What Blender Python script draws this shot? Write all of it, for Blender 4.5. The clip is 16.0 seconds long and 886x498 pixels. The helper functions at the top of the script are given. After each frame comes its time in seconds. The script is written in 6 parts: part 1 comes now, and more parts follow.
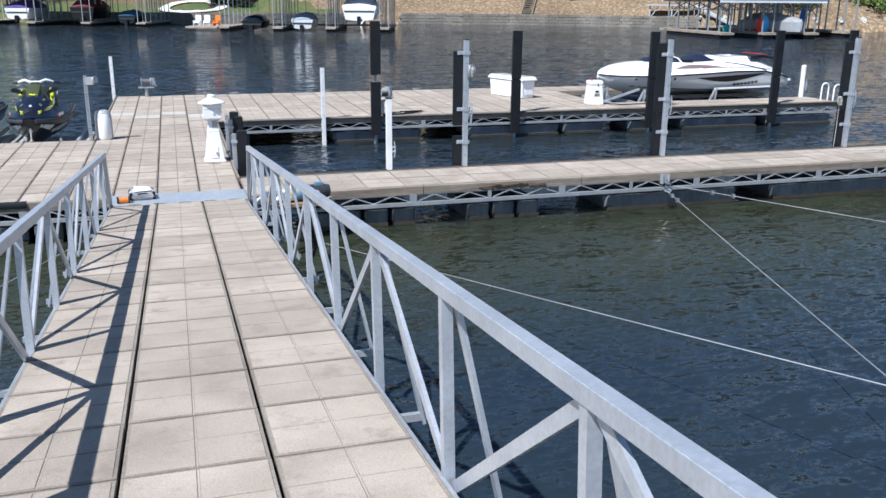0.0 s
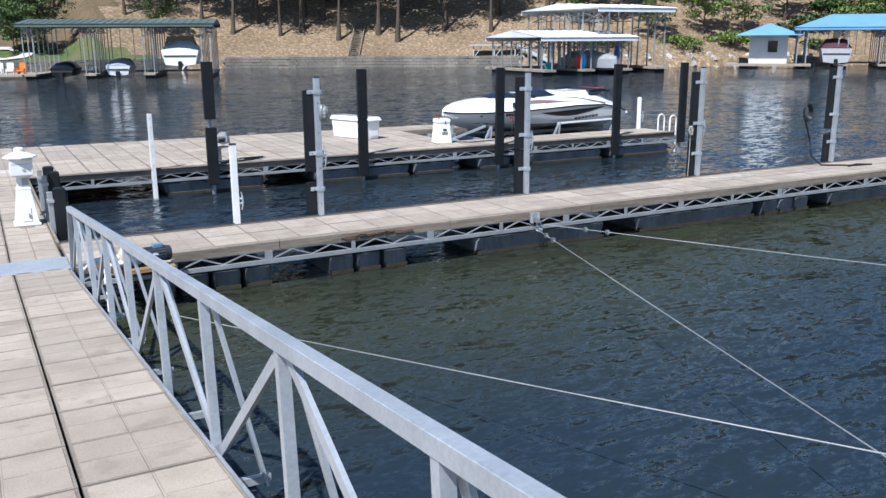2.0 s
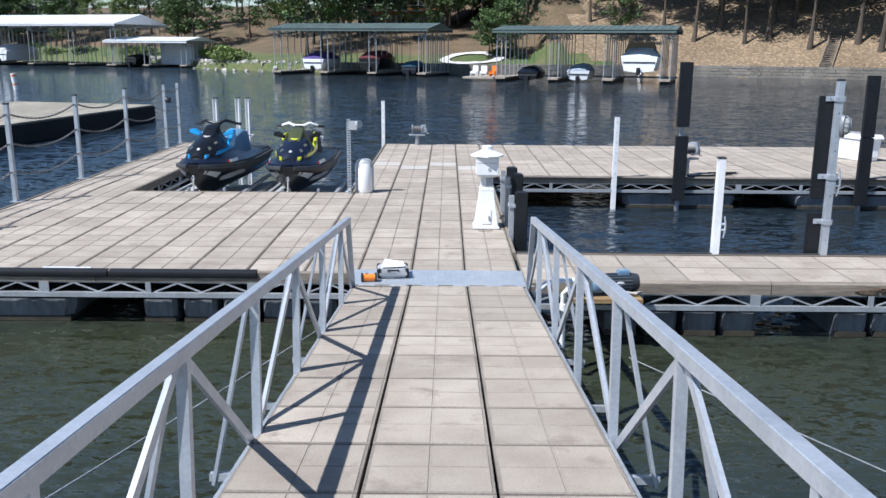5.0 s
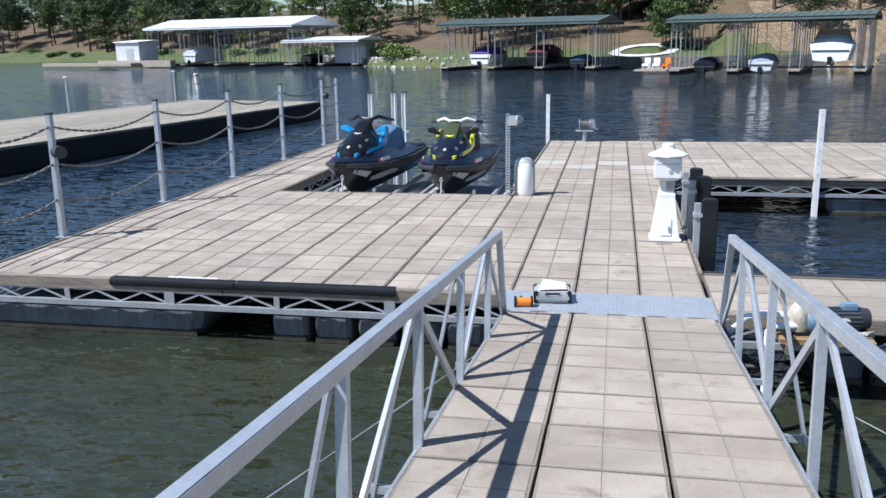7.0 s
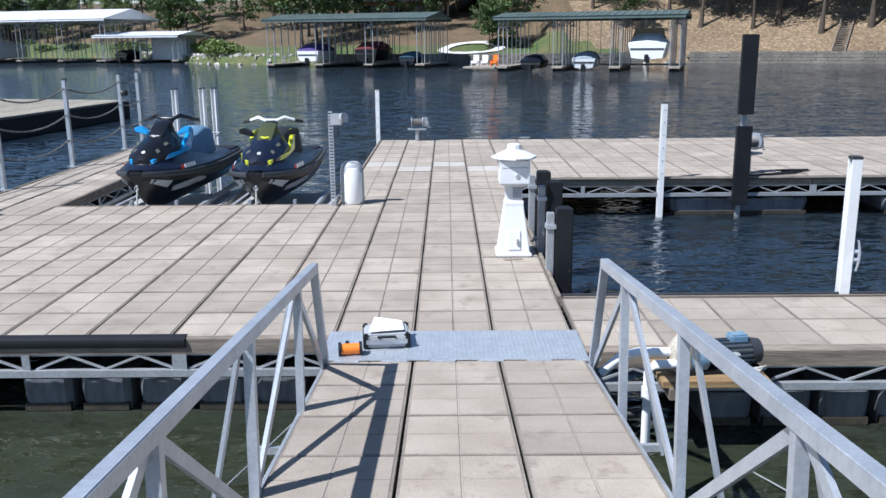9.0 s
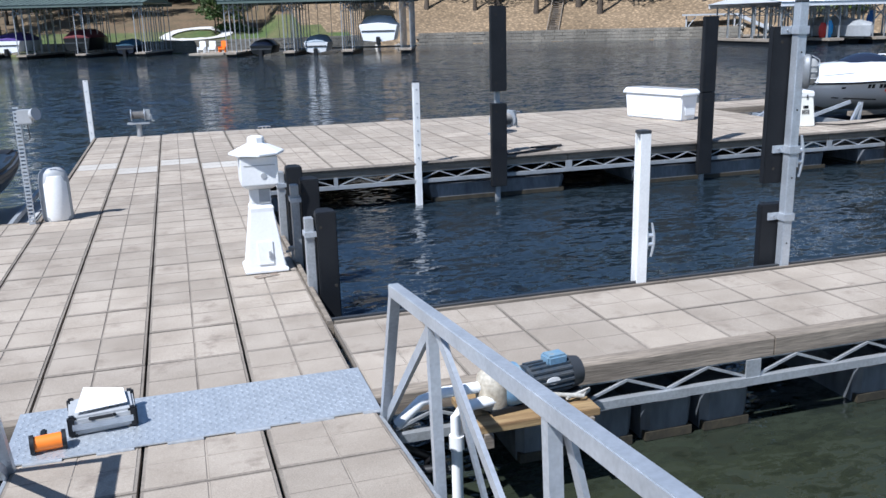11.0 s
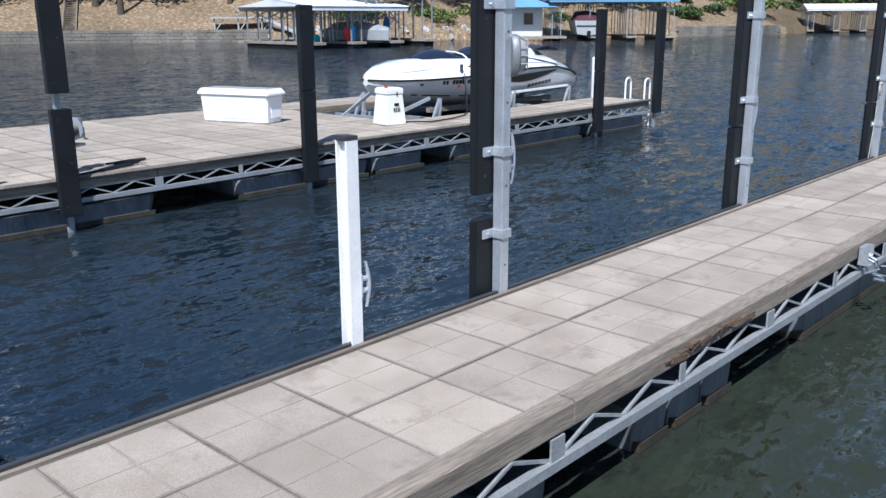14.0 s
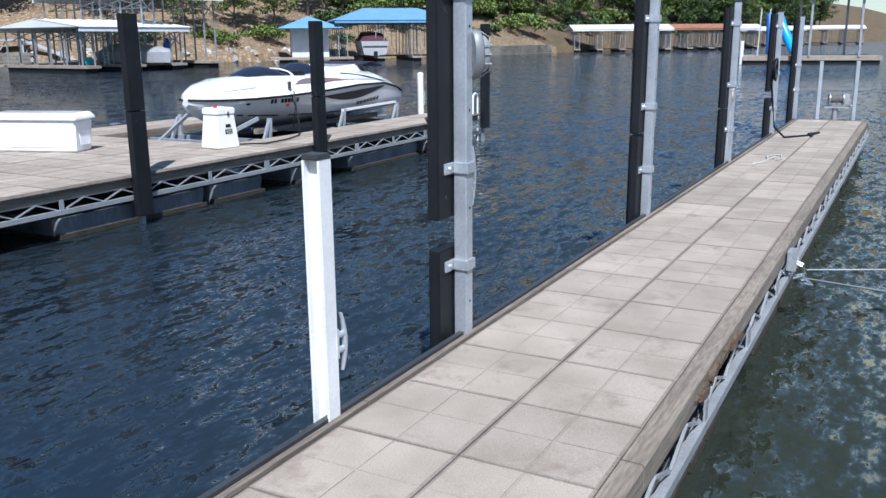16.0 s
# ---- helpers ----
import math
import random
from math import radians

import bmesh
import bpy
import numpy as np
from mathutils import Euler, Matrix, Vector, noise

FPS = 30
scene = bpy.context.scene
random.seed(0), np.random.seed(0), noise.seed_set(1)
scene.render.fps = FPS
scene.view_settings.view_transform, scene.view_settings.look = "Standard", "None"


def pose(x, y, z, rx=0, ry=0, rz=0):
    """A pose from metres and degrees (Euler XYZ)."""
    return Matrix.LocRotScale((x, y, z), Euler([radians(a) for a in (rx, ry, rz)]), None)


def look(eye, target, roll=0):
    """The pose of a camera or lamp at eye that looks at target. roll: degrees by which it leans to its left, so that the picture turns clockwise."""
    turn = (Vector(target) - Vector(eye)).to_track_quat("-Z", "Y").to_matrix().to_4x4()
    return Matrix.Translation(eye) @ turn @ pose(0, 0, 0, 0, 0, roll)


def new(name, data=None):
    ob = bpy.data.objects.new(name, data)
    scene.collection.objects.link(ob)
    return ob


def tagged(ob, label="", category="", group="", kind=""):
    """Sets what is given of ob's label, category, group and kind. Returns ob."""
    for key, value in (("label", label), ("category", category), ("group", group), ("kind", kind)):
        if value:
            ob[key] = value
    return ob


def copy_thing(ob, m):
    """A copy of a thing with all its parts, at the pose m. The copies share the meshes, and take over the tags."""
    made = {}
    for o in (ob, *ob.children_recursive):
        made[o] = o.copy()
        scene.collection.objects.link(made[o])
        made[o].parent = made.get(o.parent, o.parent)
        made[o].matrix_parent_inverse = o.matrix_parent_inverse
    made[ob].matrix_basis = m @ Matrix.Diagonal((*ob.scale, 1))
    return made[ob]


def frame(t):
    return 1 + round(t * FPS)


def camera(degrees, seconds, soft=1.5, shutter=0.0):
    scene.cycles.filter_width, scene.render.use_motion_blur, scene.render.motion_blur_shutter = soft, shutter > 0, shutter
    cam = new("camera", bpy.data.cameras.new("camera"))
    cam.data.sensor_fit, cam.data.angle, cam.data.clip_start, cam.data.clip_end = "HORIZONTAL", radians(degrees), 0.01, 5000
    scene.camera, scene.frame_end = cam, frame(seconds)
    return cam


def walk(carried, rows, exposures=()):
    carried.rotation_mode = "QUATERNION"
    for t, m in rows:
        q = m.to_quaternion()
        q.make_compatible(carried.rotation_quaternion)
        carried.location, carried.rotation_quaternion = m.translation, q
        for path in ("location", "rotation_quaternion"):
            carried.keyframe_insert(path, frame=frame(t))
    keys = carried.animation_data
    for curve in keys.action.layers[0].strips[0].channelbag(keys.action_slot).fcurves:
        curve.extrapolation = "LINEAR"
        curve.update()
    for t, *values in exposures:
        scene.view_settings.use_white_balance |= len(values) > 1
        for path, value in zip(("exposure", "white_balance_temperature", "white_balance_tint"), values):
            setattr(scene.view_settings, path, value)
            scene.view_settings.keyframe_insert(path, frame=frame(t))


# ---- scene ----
cam = camera(54.3, 16.0)
PATH = [
    (0, (0.136, -0.395, 2.849), (0.703, 1.438, 2.285), 0.5),
    (0.5, (0.114, -0.094, 2.799), (0.723, 1.738, 2.277), -0.0),
    (1, (0.163, 0.215, 2.756), (0.873, 2.024, 2.282), -0.4),
    (1.5, (0.171, 0.558, 2.742), (0.948, 2.339, 2.267), -0.3),
    (2, (0.185, 0.932, 2.702), (1.108, 2.643, 2.229), -0.3),
    (2.5, (0.268, 1.27, 2.7), (1.208, 2.968, 2.218), -0.3),
    (3, (0.272, 1.631, 2.638), (1.116, 3.381, 2.161), -0.2),
    (3.5, (0.221, 1.983, 2.605), (0.786, 3.839, 2.118), -1.0),
    (4, (0.27, 2.372, 2.579), (0.603, 4.282, 2.092), -0.5),
    (4.5, (0.207, 2.775, 2.534), (0.331, 4.719, 2.083), 0.6),
    (5, (0.174, 3.153, 2.486), (0.166, 5.101, 2.032), 0.4),
    (5.2, (0.169, 3.32, 2.458), (0.068, 5.262, 1.992), -0.3),
    (7.3, (0.079, 4.901, 2.341), (-0.306, 6.809, 1.88), -0.9),
    (7.5, (0.061, 5.062, 2.343), (-0.317, 6.971, 1.883), -1.0),
    (8, (0.085, 5.491, 2.275), (-0.289, 7.402, 1.82), -1.0),
    (8.5, (0.08, 5.893, 2.261), (-0.26, 7.811, 1.808), -1.1),
    (8.7, (0.04, 6.078, 2.24), (-0.18, 8.011, 1.775), -0.9),
    (10.8, (0.1, 7.618, 2.067), (0.625, 9.482, 1.566), -1.5),
    (11, (0.124, 7.787, 2.065), (0.681, 9.639, 1.553), -1.5),
    (11.5, (0.136, 8.175, 2.014), (1.017, 9.891, 1.485), -0.4),
    (12, (0.192, 8.541, 1.98), (1.204, 10.182, 1.449), -0.4),
    (12.5, (0.264, 8.942, 1.961), (1.368, 10.528, 1.444), -0.1),
    (13, (0.26, 9.34, 1.927), (1.549, 10.777, 1.402), -0.2),
    (13.5, (0.346, 9.698, 1.874), (1.674, 11.097, 1.346), -0.3),
    (14, (0.394, 10.055, 1.837), (1.812, 11.367, 1.32), -0.2),
    (14.5, (0.407, 10.433, 1.812), (1.94, 11.614, 1.305), -0.0),
    (15, (0.511, 10.781, 1.762), (2.101, 11.884, 1.256), -0.8),
    (15.5, (0.535, 11.127, 1.701), (2.223, 12.089, 1.225), -0.6),
    (16, (0.548, 11.438, 1.685), (2.255, 12.367, 1.212), -0.5),
]
walk(cam, [(t, look(eye, target, roll)) for t, eye, target, roll in PATH], [(0.0, 0.46, 5830, 10), (16.0, 0.32, 5680, 10)])

# ---- light ----
SUN = Vector((0.60, 0.38, -1.0)).normalized()
world = bpy.data.worlds.new("sky")
scene.world = world
world.use_nodes = True
wn = world.node_tree
wn.nodes.clear()
sky = wn.nodes.new("ShaderNodeTexSky")
sky.sky_type, sky.sun_disc = "NISHITA", False
sky.sun_elevation = math.asin(-SUN.z)
sky.sun_rotation = math.atan2(-SUN.x, -SUN.y)
sky.air_density, sky.dust_density, sky.ozone_density = 1.0, 0.15, 2.5
bg = wn.nodes.new("ShaderNodeBackground")
bg.inputs["Strength"].default_value = 0.085
wo = wn.nodes.new("ShaderNodeOutputWorld")
wn.links.new(sky.outputs[0], bg.inputs[0])
wn.links.new(bg.outputs[0], wo.inputs[0])
sun = new("sun", bpy.data.lights.new("sun", "SUN"))
sun.data.energy, sun.data.angle, sun.data.color = 5.6, radians(0.53), (1.0, 0.96, 0.91)
sun.matrix_world = Matrix.Translation((0, 0, 60)) @ SUN.to_track_quat("-Z", "Y").to_matrix().to_4x4()


# ---- materials ----
def mat(name, c1, c2=None, rough=0.6, metal=0.0, big=1.2, fine=40.0, bump=0.15, rand=0.0, mix=0.35, stretch=(1, 1, 1), spec=0.5, coat=0.0, island=0.0, wear=None, dist=0.004):
    """Principled surface: two tones at a large scale, fine grain, relief, and a random shade per object."""
    m = bpy.data.materials.new(name)
    m.use_nodes = True
    nt = m.node_tree
    N, L = nt.nodes, nt.links
    p = N["Principled BSDF"]
    geo = N.new("ShaderNodeNewGeometry")
    mp = N.new("ShaderNodeMapping")
    mp.inputs["Scale"].default_value = stretch
    L.new(geo.outputs["Position"], mp.inputs["Vector"])
    a = N.new("ShaderNodeTexNoise")
    a.inputs["Scale"].default_value, a.inputs["Detail"].default_value = big, 4
    b = N.new("ShaderNodeTexNoise")
    b.inputs["Scale"].default_value, b.inputs["Detail"].default_value = fine, 5
    for t in (a, b):
        L.new(mp.outputs[0], t.inputs["Vector"])
    c2 = c2 or tuple(0.75 * v for v in c1)
    r = N.new("ShaderNodeValToRGB")
    r.color_ramp.elements[0].position, r.color_ramp.elements[1].position = 0.35, 0.68
    r.color_ramp.elements[0].color, r.color_ramp.elements[1].color = (*c1, 1), (*c2, 1)
    L.new(a.outputs["Fac"], r.inputs[0])
    g = N.new("ShaderNodeMapRange")
    g.inputs["From Min"].default_value, g.inputs["From Max"].default_value = 0.25, 0.75
    g.inputs["To Min"].default_value, g.inputs["To Max"].default_value = 1 - mix, 1 + mix * 0.6
    L.new(b.outputs["Fac"], g.inputs["Value"])
    mul = N.new("ShaderNodeVectorMath")
    mul.operation = "SCALE"
    L.new(r.outputs[0], mul.inputs[0])
    L.new(g.outputs[0], mul.inputs["Scale"])
    last = mul.outputs[0]
    for amount, kind in ((rand, "o"), (island, "i")):
        if amount:
            src = N.new("ShaderNodeObjectInfo").outputs["Random"] if kind == "o" else geo.outputs["Random Per Island"]
            q = N.new("ShaderNodeMapRange")
            q.inputs["To Min"].default_value, q.inputs["To Max"].default_value = 1 - amount, 1 + amount
            L.new(src, q.inputs["Value"])
            s = N.new("ShaderNodeVectorMath")
            s.operation = "SCALE"
            L.new(last, s.inputs[0])
            L.new(q.outputs[0], s.inputs["Scale"])
            last = s.outputs[0]
    if wear:
        w = N.new("ShaderNodeTexNoise")
        w.inputs["Scale"].default_value, w.inputs["Detail"].default_value, w.inputs["Roughness"].default_value = wear[1], 8, 0.7
        L.new(geo.outputs["Position"], w.inputs["Vector"])
        wr = N.new("ShaderNodeMapRange")
        wr.inputs["From Min"].default_value, wr.inputs["From Max"].default_value = wear[2], wear[2] + 0.12
        L.new(w.outputs["Fac"], wr.inputs["Value"])
        mx = N.new("ShaderNodeMix")
        mx.data_type = "RGBA"
        mx.inputs["B"].default_value = (*wear[0], 1)
        mx.inputs[7].default_value = (*wear[0], 1)
        L.new(wr.outputs[0], mx.inputs[0])
        L.new(last, mx.inputs[6])
        last = mx.outputs[2]
    L.new(last, p.inputs["Base Color"])
    p.inputs["Roughness"].default_value, p.inputs["Metallic"].default_value = rough, metal
    p.inputs["Specular IOR Level"].default_value = spec
    if coat:
        p.inputs["Coat Weight"].default_value, p.inputs["Coat Roughness"].default_value = coat, 0.05
    if bump:
        bu = N.new("ShaderNodeBump")
        bu.inputs["Strength"].default_value, bu.inputs["Distance"].default_value = bump, dist
        L.new(b.outputs["Fac"], bu.inputs["Height"])
        L.new(bu.outputs[0], p.inputs["Normal"])
    return m


CONC = mat("deck_concrete", (0.392, 0.335, 0.272), (0.305, 0.255, 0.202), 0.85, big=2.3, fine=150, bump=0.4, rand=0.13, mix=0.28, wear=((0.235, 0.192, 0.152), 3.2, 0.55))
GROOVE = mat("dirty_groove", (0.27, 0.232, 0.19), (0.19, 0.16, 0.13), 0.9, big=3, fine=60, bump=0.3, rand=0.1, mix=0.25)
CONC_PALE = mat("new_deck_board", (0.46, 0.43, 0.385), (0.4, 0.365, 0.32), 0.8, big=2, fine=40, bump=0.2, rand=0.05, mix=0.15)
JOINT = mat("deck_joint", (0.03, 0.026, 0.022), None, 0.95, big=6, fine=60)
GALV = mat("galvanised_steel", (0.56, 0.59, 0.63), (0.46, 0.49, 0.53), 0.42, metal=0.55, big=5, fine=55, bump=0.1, mix=0.14, wear=((0.33, 0.28, 0.21), 6.0, 0.70))
GALVW = mat("weathered_steel", (0.46, 0.48, 0.50), (0.37, 0.38, 0.39), 0.5, metal=0.5, big=4, fine=50, bump=0.1, mix=0.2, wear=((0.25, 0.17, 0.1), 4.0, 0.68))
CHROME = mat("bright_metal", (0.7, 0.71, 0.72), (0.6, 0.61, 0.62), 0.25, metal=0.9, big=8, fine=90, bump=0.03, mix=0.08)
ALU = mat("aluminium_plate", (0.53, 0.56, 0.59), (0.47, 0.50, 0.53), 0.4, metal=0.5, big=7, fine=30, bump=0.4, mix=0.12)
TIMB = mat("weathered_timber", (0.27, 0.225, 0.175), (0.17, 0.14, 0.11), 0.85, big=3, fine=22, bump=0.6, mix=0.45, stretch=(0.35, 3, 6), rand=0.1)
TIMBP = mat("stained_timber", (0.36, 0.25, 0.12), (0.2, 0.12, 0.055), 0.7, big=5, fine=26, bump=0.3, mix=0.3, stretch=(0.4, 5, 5))
ROT = mat("rotten_timber", (0.15, 0.095, 0.06), (0.07, 0.05, 0.035), 0.95, big=9, fine=40, bump=0.9, mix=0.5, stretch=(0.3, 3, 3))
BLACK = mat("black_rubber", (0.007, 0.008, 0.0105), (0.012, 0.0135, 0.0165), 0.6, big=3, fine=60, bump=0.12, mix=0.2, spec=0.35)
FLOAT = mat("black_float", (0.10, 0.108, 0.12), (0.19, 0.2, 0.215), 0.5, big=2.5, fine=20, bump=0.1, mix=0.3, stretch=(1, 1, 0.3))
SLIME = mat("waterline_slime", (0.055, 0.045, 0.028), (0.03, 0.026, 0.018), 0.7, big=8, fine=40, bump=0.4, mix=0.4)
WHITE = mat("white_paint", (0.82, 0.82, 0.81), (0.76, 0.76, 0.75), 0.4, big=3, fine=50, bump=0.04, mix=0.05)
WHITED = mat("scuffed_white_paint", (0.80, 0.80, 0.79), (0.72, 0.72, 0.71), 0.5, big=4, fine=50, bump=0.05, mix=0.08, wear=((0.45, 0.43, 0.4), 9, 0.7))
GREY = mat("grey_plastic", (0.42, 0.43, 0.44), (0.36, 0.37, 0.38), 0.5, big=4, fine=60, bump=0.05, mix=0.1)
DGREY = mat("dark_grey_plastic", (0.045, 0.048, 0.053), (0.035, 0.038, 0.042), 0.5, big=4, fine=60, bump=0.05, mix=0.1)
ROPE = mat("pale_rope", (0.6, 0.58, 0.53), (0.42, 0.4, 0.35), 0.9, big=12, fine=90, bump=0.4, mix=0.3)
CHAIN = mat("dull_chain", (0.17, 0.16, 0.15), (0.24, 0.23, 0.22), 0.6, metal=0.3, big=9, fine=80, bump=0.2, mix=0.3)
ORANGE = mat("orange_plastic", (0.85, 0.22, 0.02), (0.8, 0.19, 0.015), 0.45, mix=0.06, bump=0.03)
RED = mat("red_plastic", (0.55, 0.03, 0.02), (0.45, 0.02, 0.015), 0.45, mix=0.06, bump=0.03)
BLUEP = mat("faded_blue_paint", (0.13, 0.24, 0.36), (0.2, 0.29, 0.35), 0.5, big=14, fine=60, bump=0.1, mix=0.2, wear=((0.35, 0.25, 0.16), 14, 0.6))
GELW = mat("white_gelcoat", (0.85, 0.86, 0.87), (0.83, 0.84, 0.85), 0.2, big=1, fine=20, bump=0, mix=0.02, coat=0.6)
GELG = mat("silver_gelcoat", (0.66, 0.67, 0.68), (0.62, 0.63, 0.64), 0.25, big=1, fine=20, bump=0, mix=0.03, coat=0.5)
GELB = mat("black_gelcoat", (0.004, 0.0045, 0.006), (0.007, 0.0075, 0.009), 0.3, big=2, fine=40, bump=0.02, mix=0.1, coat=0.05, spec=0.4)
GELN = mat("navy_gelcoat", (0.005, 0.008, 0.019), (0.007, 0.011, 0.025), 0.3, big=2, fine=40, bump=0.0, mix=0.1, coat=0.1, spec=0.45)
GELC = mat("light_blue_gelcoat", (0.03, 0.36, 0.78), (0.03, 0.33, 0.72), 0.25, mix=0.03, bump=0, coat=0.5)
GELY = mat("lime_gelcoat", (0.62, 0.66, 0.03), (0.58, 0.62, 0.03), 0.25, mix=0.03, bump=0, coat=0.5)
SEAT = mat("seat_vinyl", (0.008, 0.008, 0.009), (0.013, 0.013, 0.014), 0.6, big=6, fine=90, bump=0.15, mix=0.2)
TINT = mat("tinted_screen", (0.008, 0.010, 0.014), (0.012, 0.014, 0.02), 0.06, big=1, fine=5, bump=0, mix=0.02)
RUST = mat("rusty_iron", (0.2, 0.12, 0.07), (0.3, 0.27, 0.23), 0.8, big=9, fine=60, bump=0.3, mix=0.3)
CABLE = mat("black_cable", (0.007, 0.007, 0.008), None, 0.5, bump=0.05)


def water_material():
    m = bpy.data.materials.new("lake_water")
    m.use_nodes = True
    N, L = m.node_tree.nodes, m.node_tree.links
    p = N["Principled BSDF"]
    p.inputs["Roughness"].default_value, p.inputs["IOR"].default_value = 0.03, 1.36
    geo = N.new("ShaderNodeNewGeometry")
    last = None
    for scale, sx, sy, amp, det, turn in ((0.5, 1.0, 1.8, 0.36, 2, 14), (1.9, 1.0, 2.4, 0.95, 3, -10), (5.5, 1.0, 2.2, 1.15, 3, 20), (15.0, 1.0, 1.7, 0.6, 2, -24)):
        mp = N.new("ShaderNodeMapping")
        mp.inputs["Scale"].default_value = (sx, sy, 1)
        mp.inputs["Rotation"].default_value = (0, 0, radians(turn))
        L.new(geo.outputs["Position"], mp.inputs["Vector"])
        t = N.new("ShaderNodeTexNoise")
        t.inputs["Scale"].default_value, t.inputs["Detail"].default_value, t.inputs["Roughness"].default_value = scale, det, 0.5
        t.inputs["Distortion"].default_value = 0.5
        L.new(mp.outputs[0], t.inputs["Vector"])
        c = N.new("ShaderNodeVectorMath")
        c.operation = "SUBTRACT"
        c.inputs[1].default_value = (0.5, 0.5, 0.5)
        L.new(t.outputs["Color"], c.inputs[0])
        k = N.new("ShaderNodeVectorMath")
        k.operation = "MULTIPLY"
        k.inputs[1].default_value = (amp * 0.75, amp, 0)
        L.new(c.outputs[0], k.inputs[0])
        s = N.new("ShaderNodeVectorMath")
        s.operation = "ADD"
        L.new(k.outputs[0], s.inputs[0])
        if last:
            L.new(last, s.inputs[1])
        else:
            s.inputs[1].default_value = (0, 0, 1)
        last = s.outputs[0]
    u = N.new("ShaderNodeVectorMath")
    u.operation = "NORMALIZE"
    L.new(last, u.inputs[0])
    L.new(u.outputs[0], p.inputs["Normal"])
    n = N.new("ShaderNodeTexNoise")
    r0 = 0.09
    n.inputs["Scale"].default_value, n.inputs["Detail"].default_value = r0, 3
    L.new(geo.outputs["Position"], n.inputs["Vector"])
    r = N.new("ShaderNodeValToRGB")
    r.color_ramp.elements[0].color, r.color_ramp.elements[1].color = (0.029, 0.033, 0.015, 1), (0.010, 0.020, 0.037, 1)
    # murky green near the docks, reflected sky painted in as blue away from them
    sep = N.new("ShaderNodeSeparateXYZ")
    L.new(geo.outputs["Position"], sep.inputs[0])
    off = N.new("ShaderNodeMath")
    off.operation = "SUBTRACT"
    off.inputs[1].default_value = 10.8
    L.new(sep.outputs["Y"], off.inputs[0])
    away = N.new("ShaderNodeMath")
    away.operation = "ABSOLUTE"
    L.new(off.outputs[0], away.inputs[0])
    deep = N.new("ShaderNodeMapRange")
    deep.inputs["From Min"].default_value, deep.inputs["From Max"].default_value = 1.0, 4.2
    deep.inputs["To Min"].default_value, deep.inputs["To Max"].default_value = -0.35, 0.3
    L.new(away.outputs[0], deep.inputs["Value"])
    both = N.new("ShaderNodeMath")
    L.new(deep.outputs[0], both.inputs[0])
    L.new(n.outputs["Fac"], both.inputs[1])
    L.new(both.outputs[0], r.inputs[0])
    L.new(r.outputs[0], p.inputs["Base Color"])
    return m


WATER = water_material()


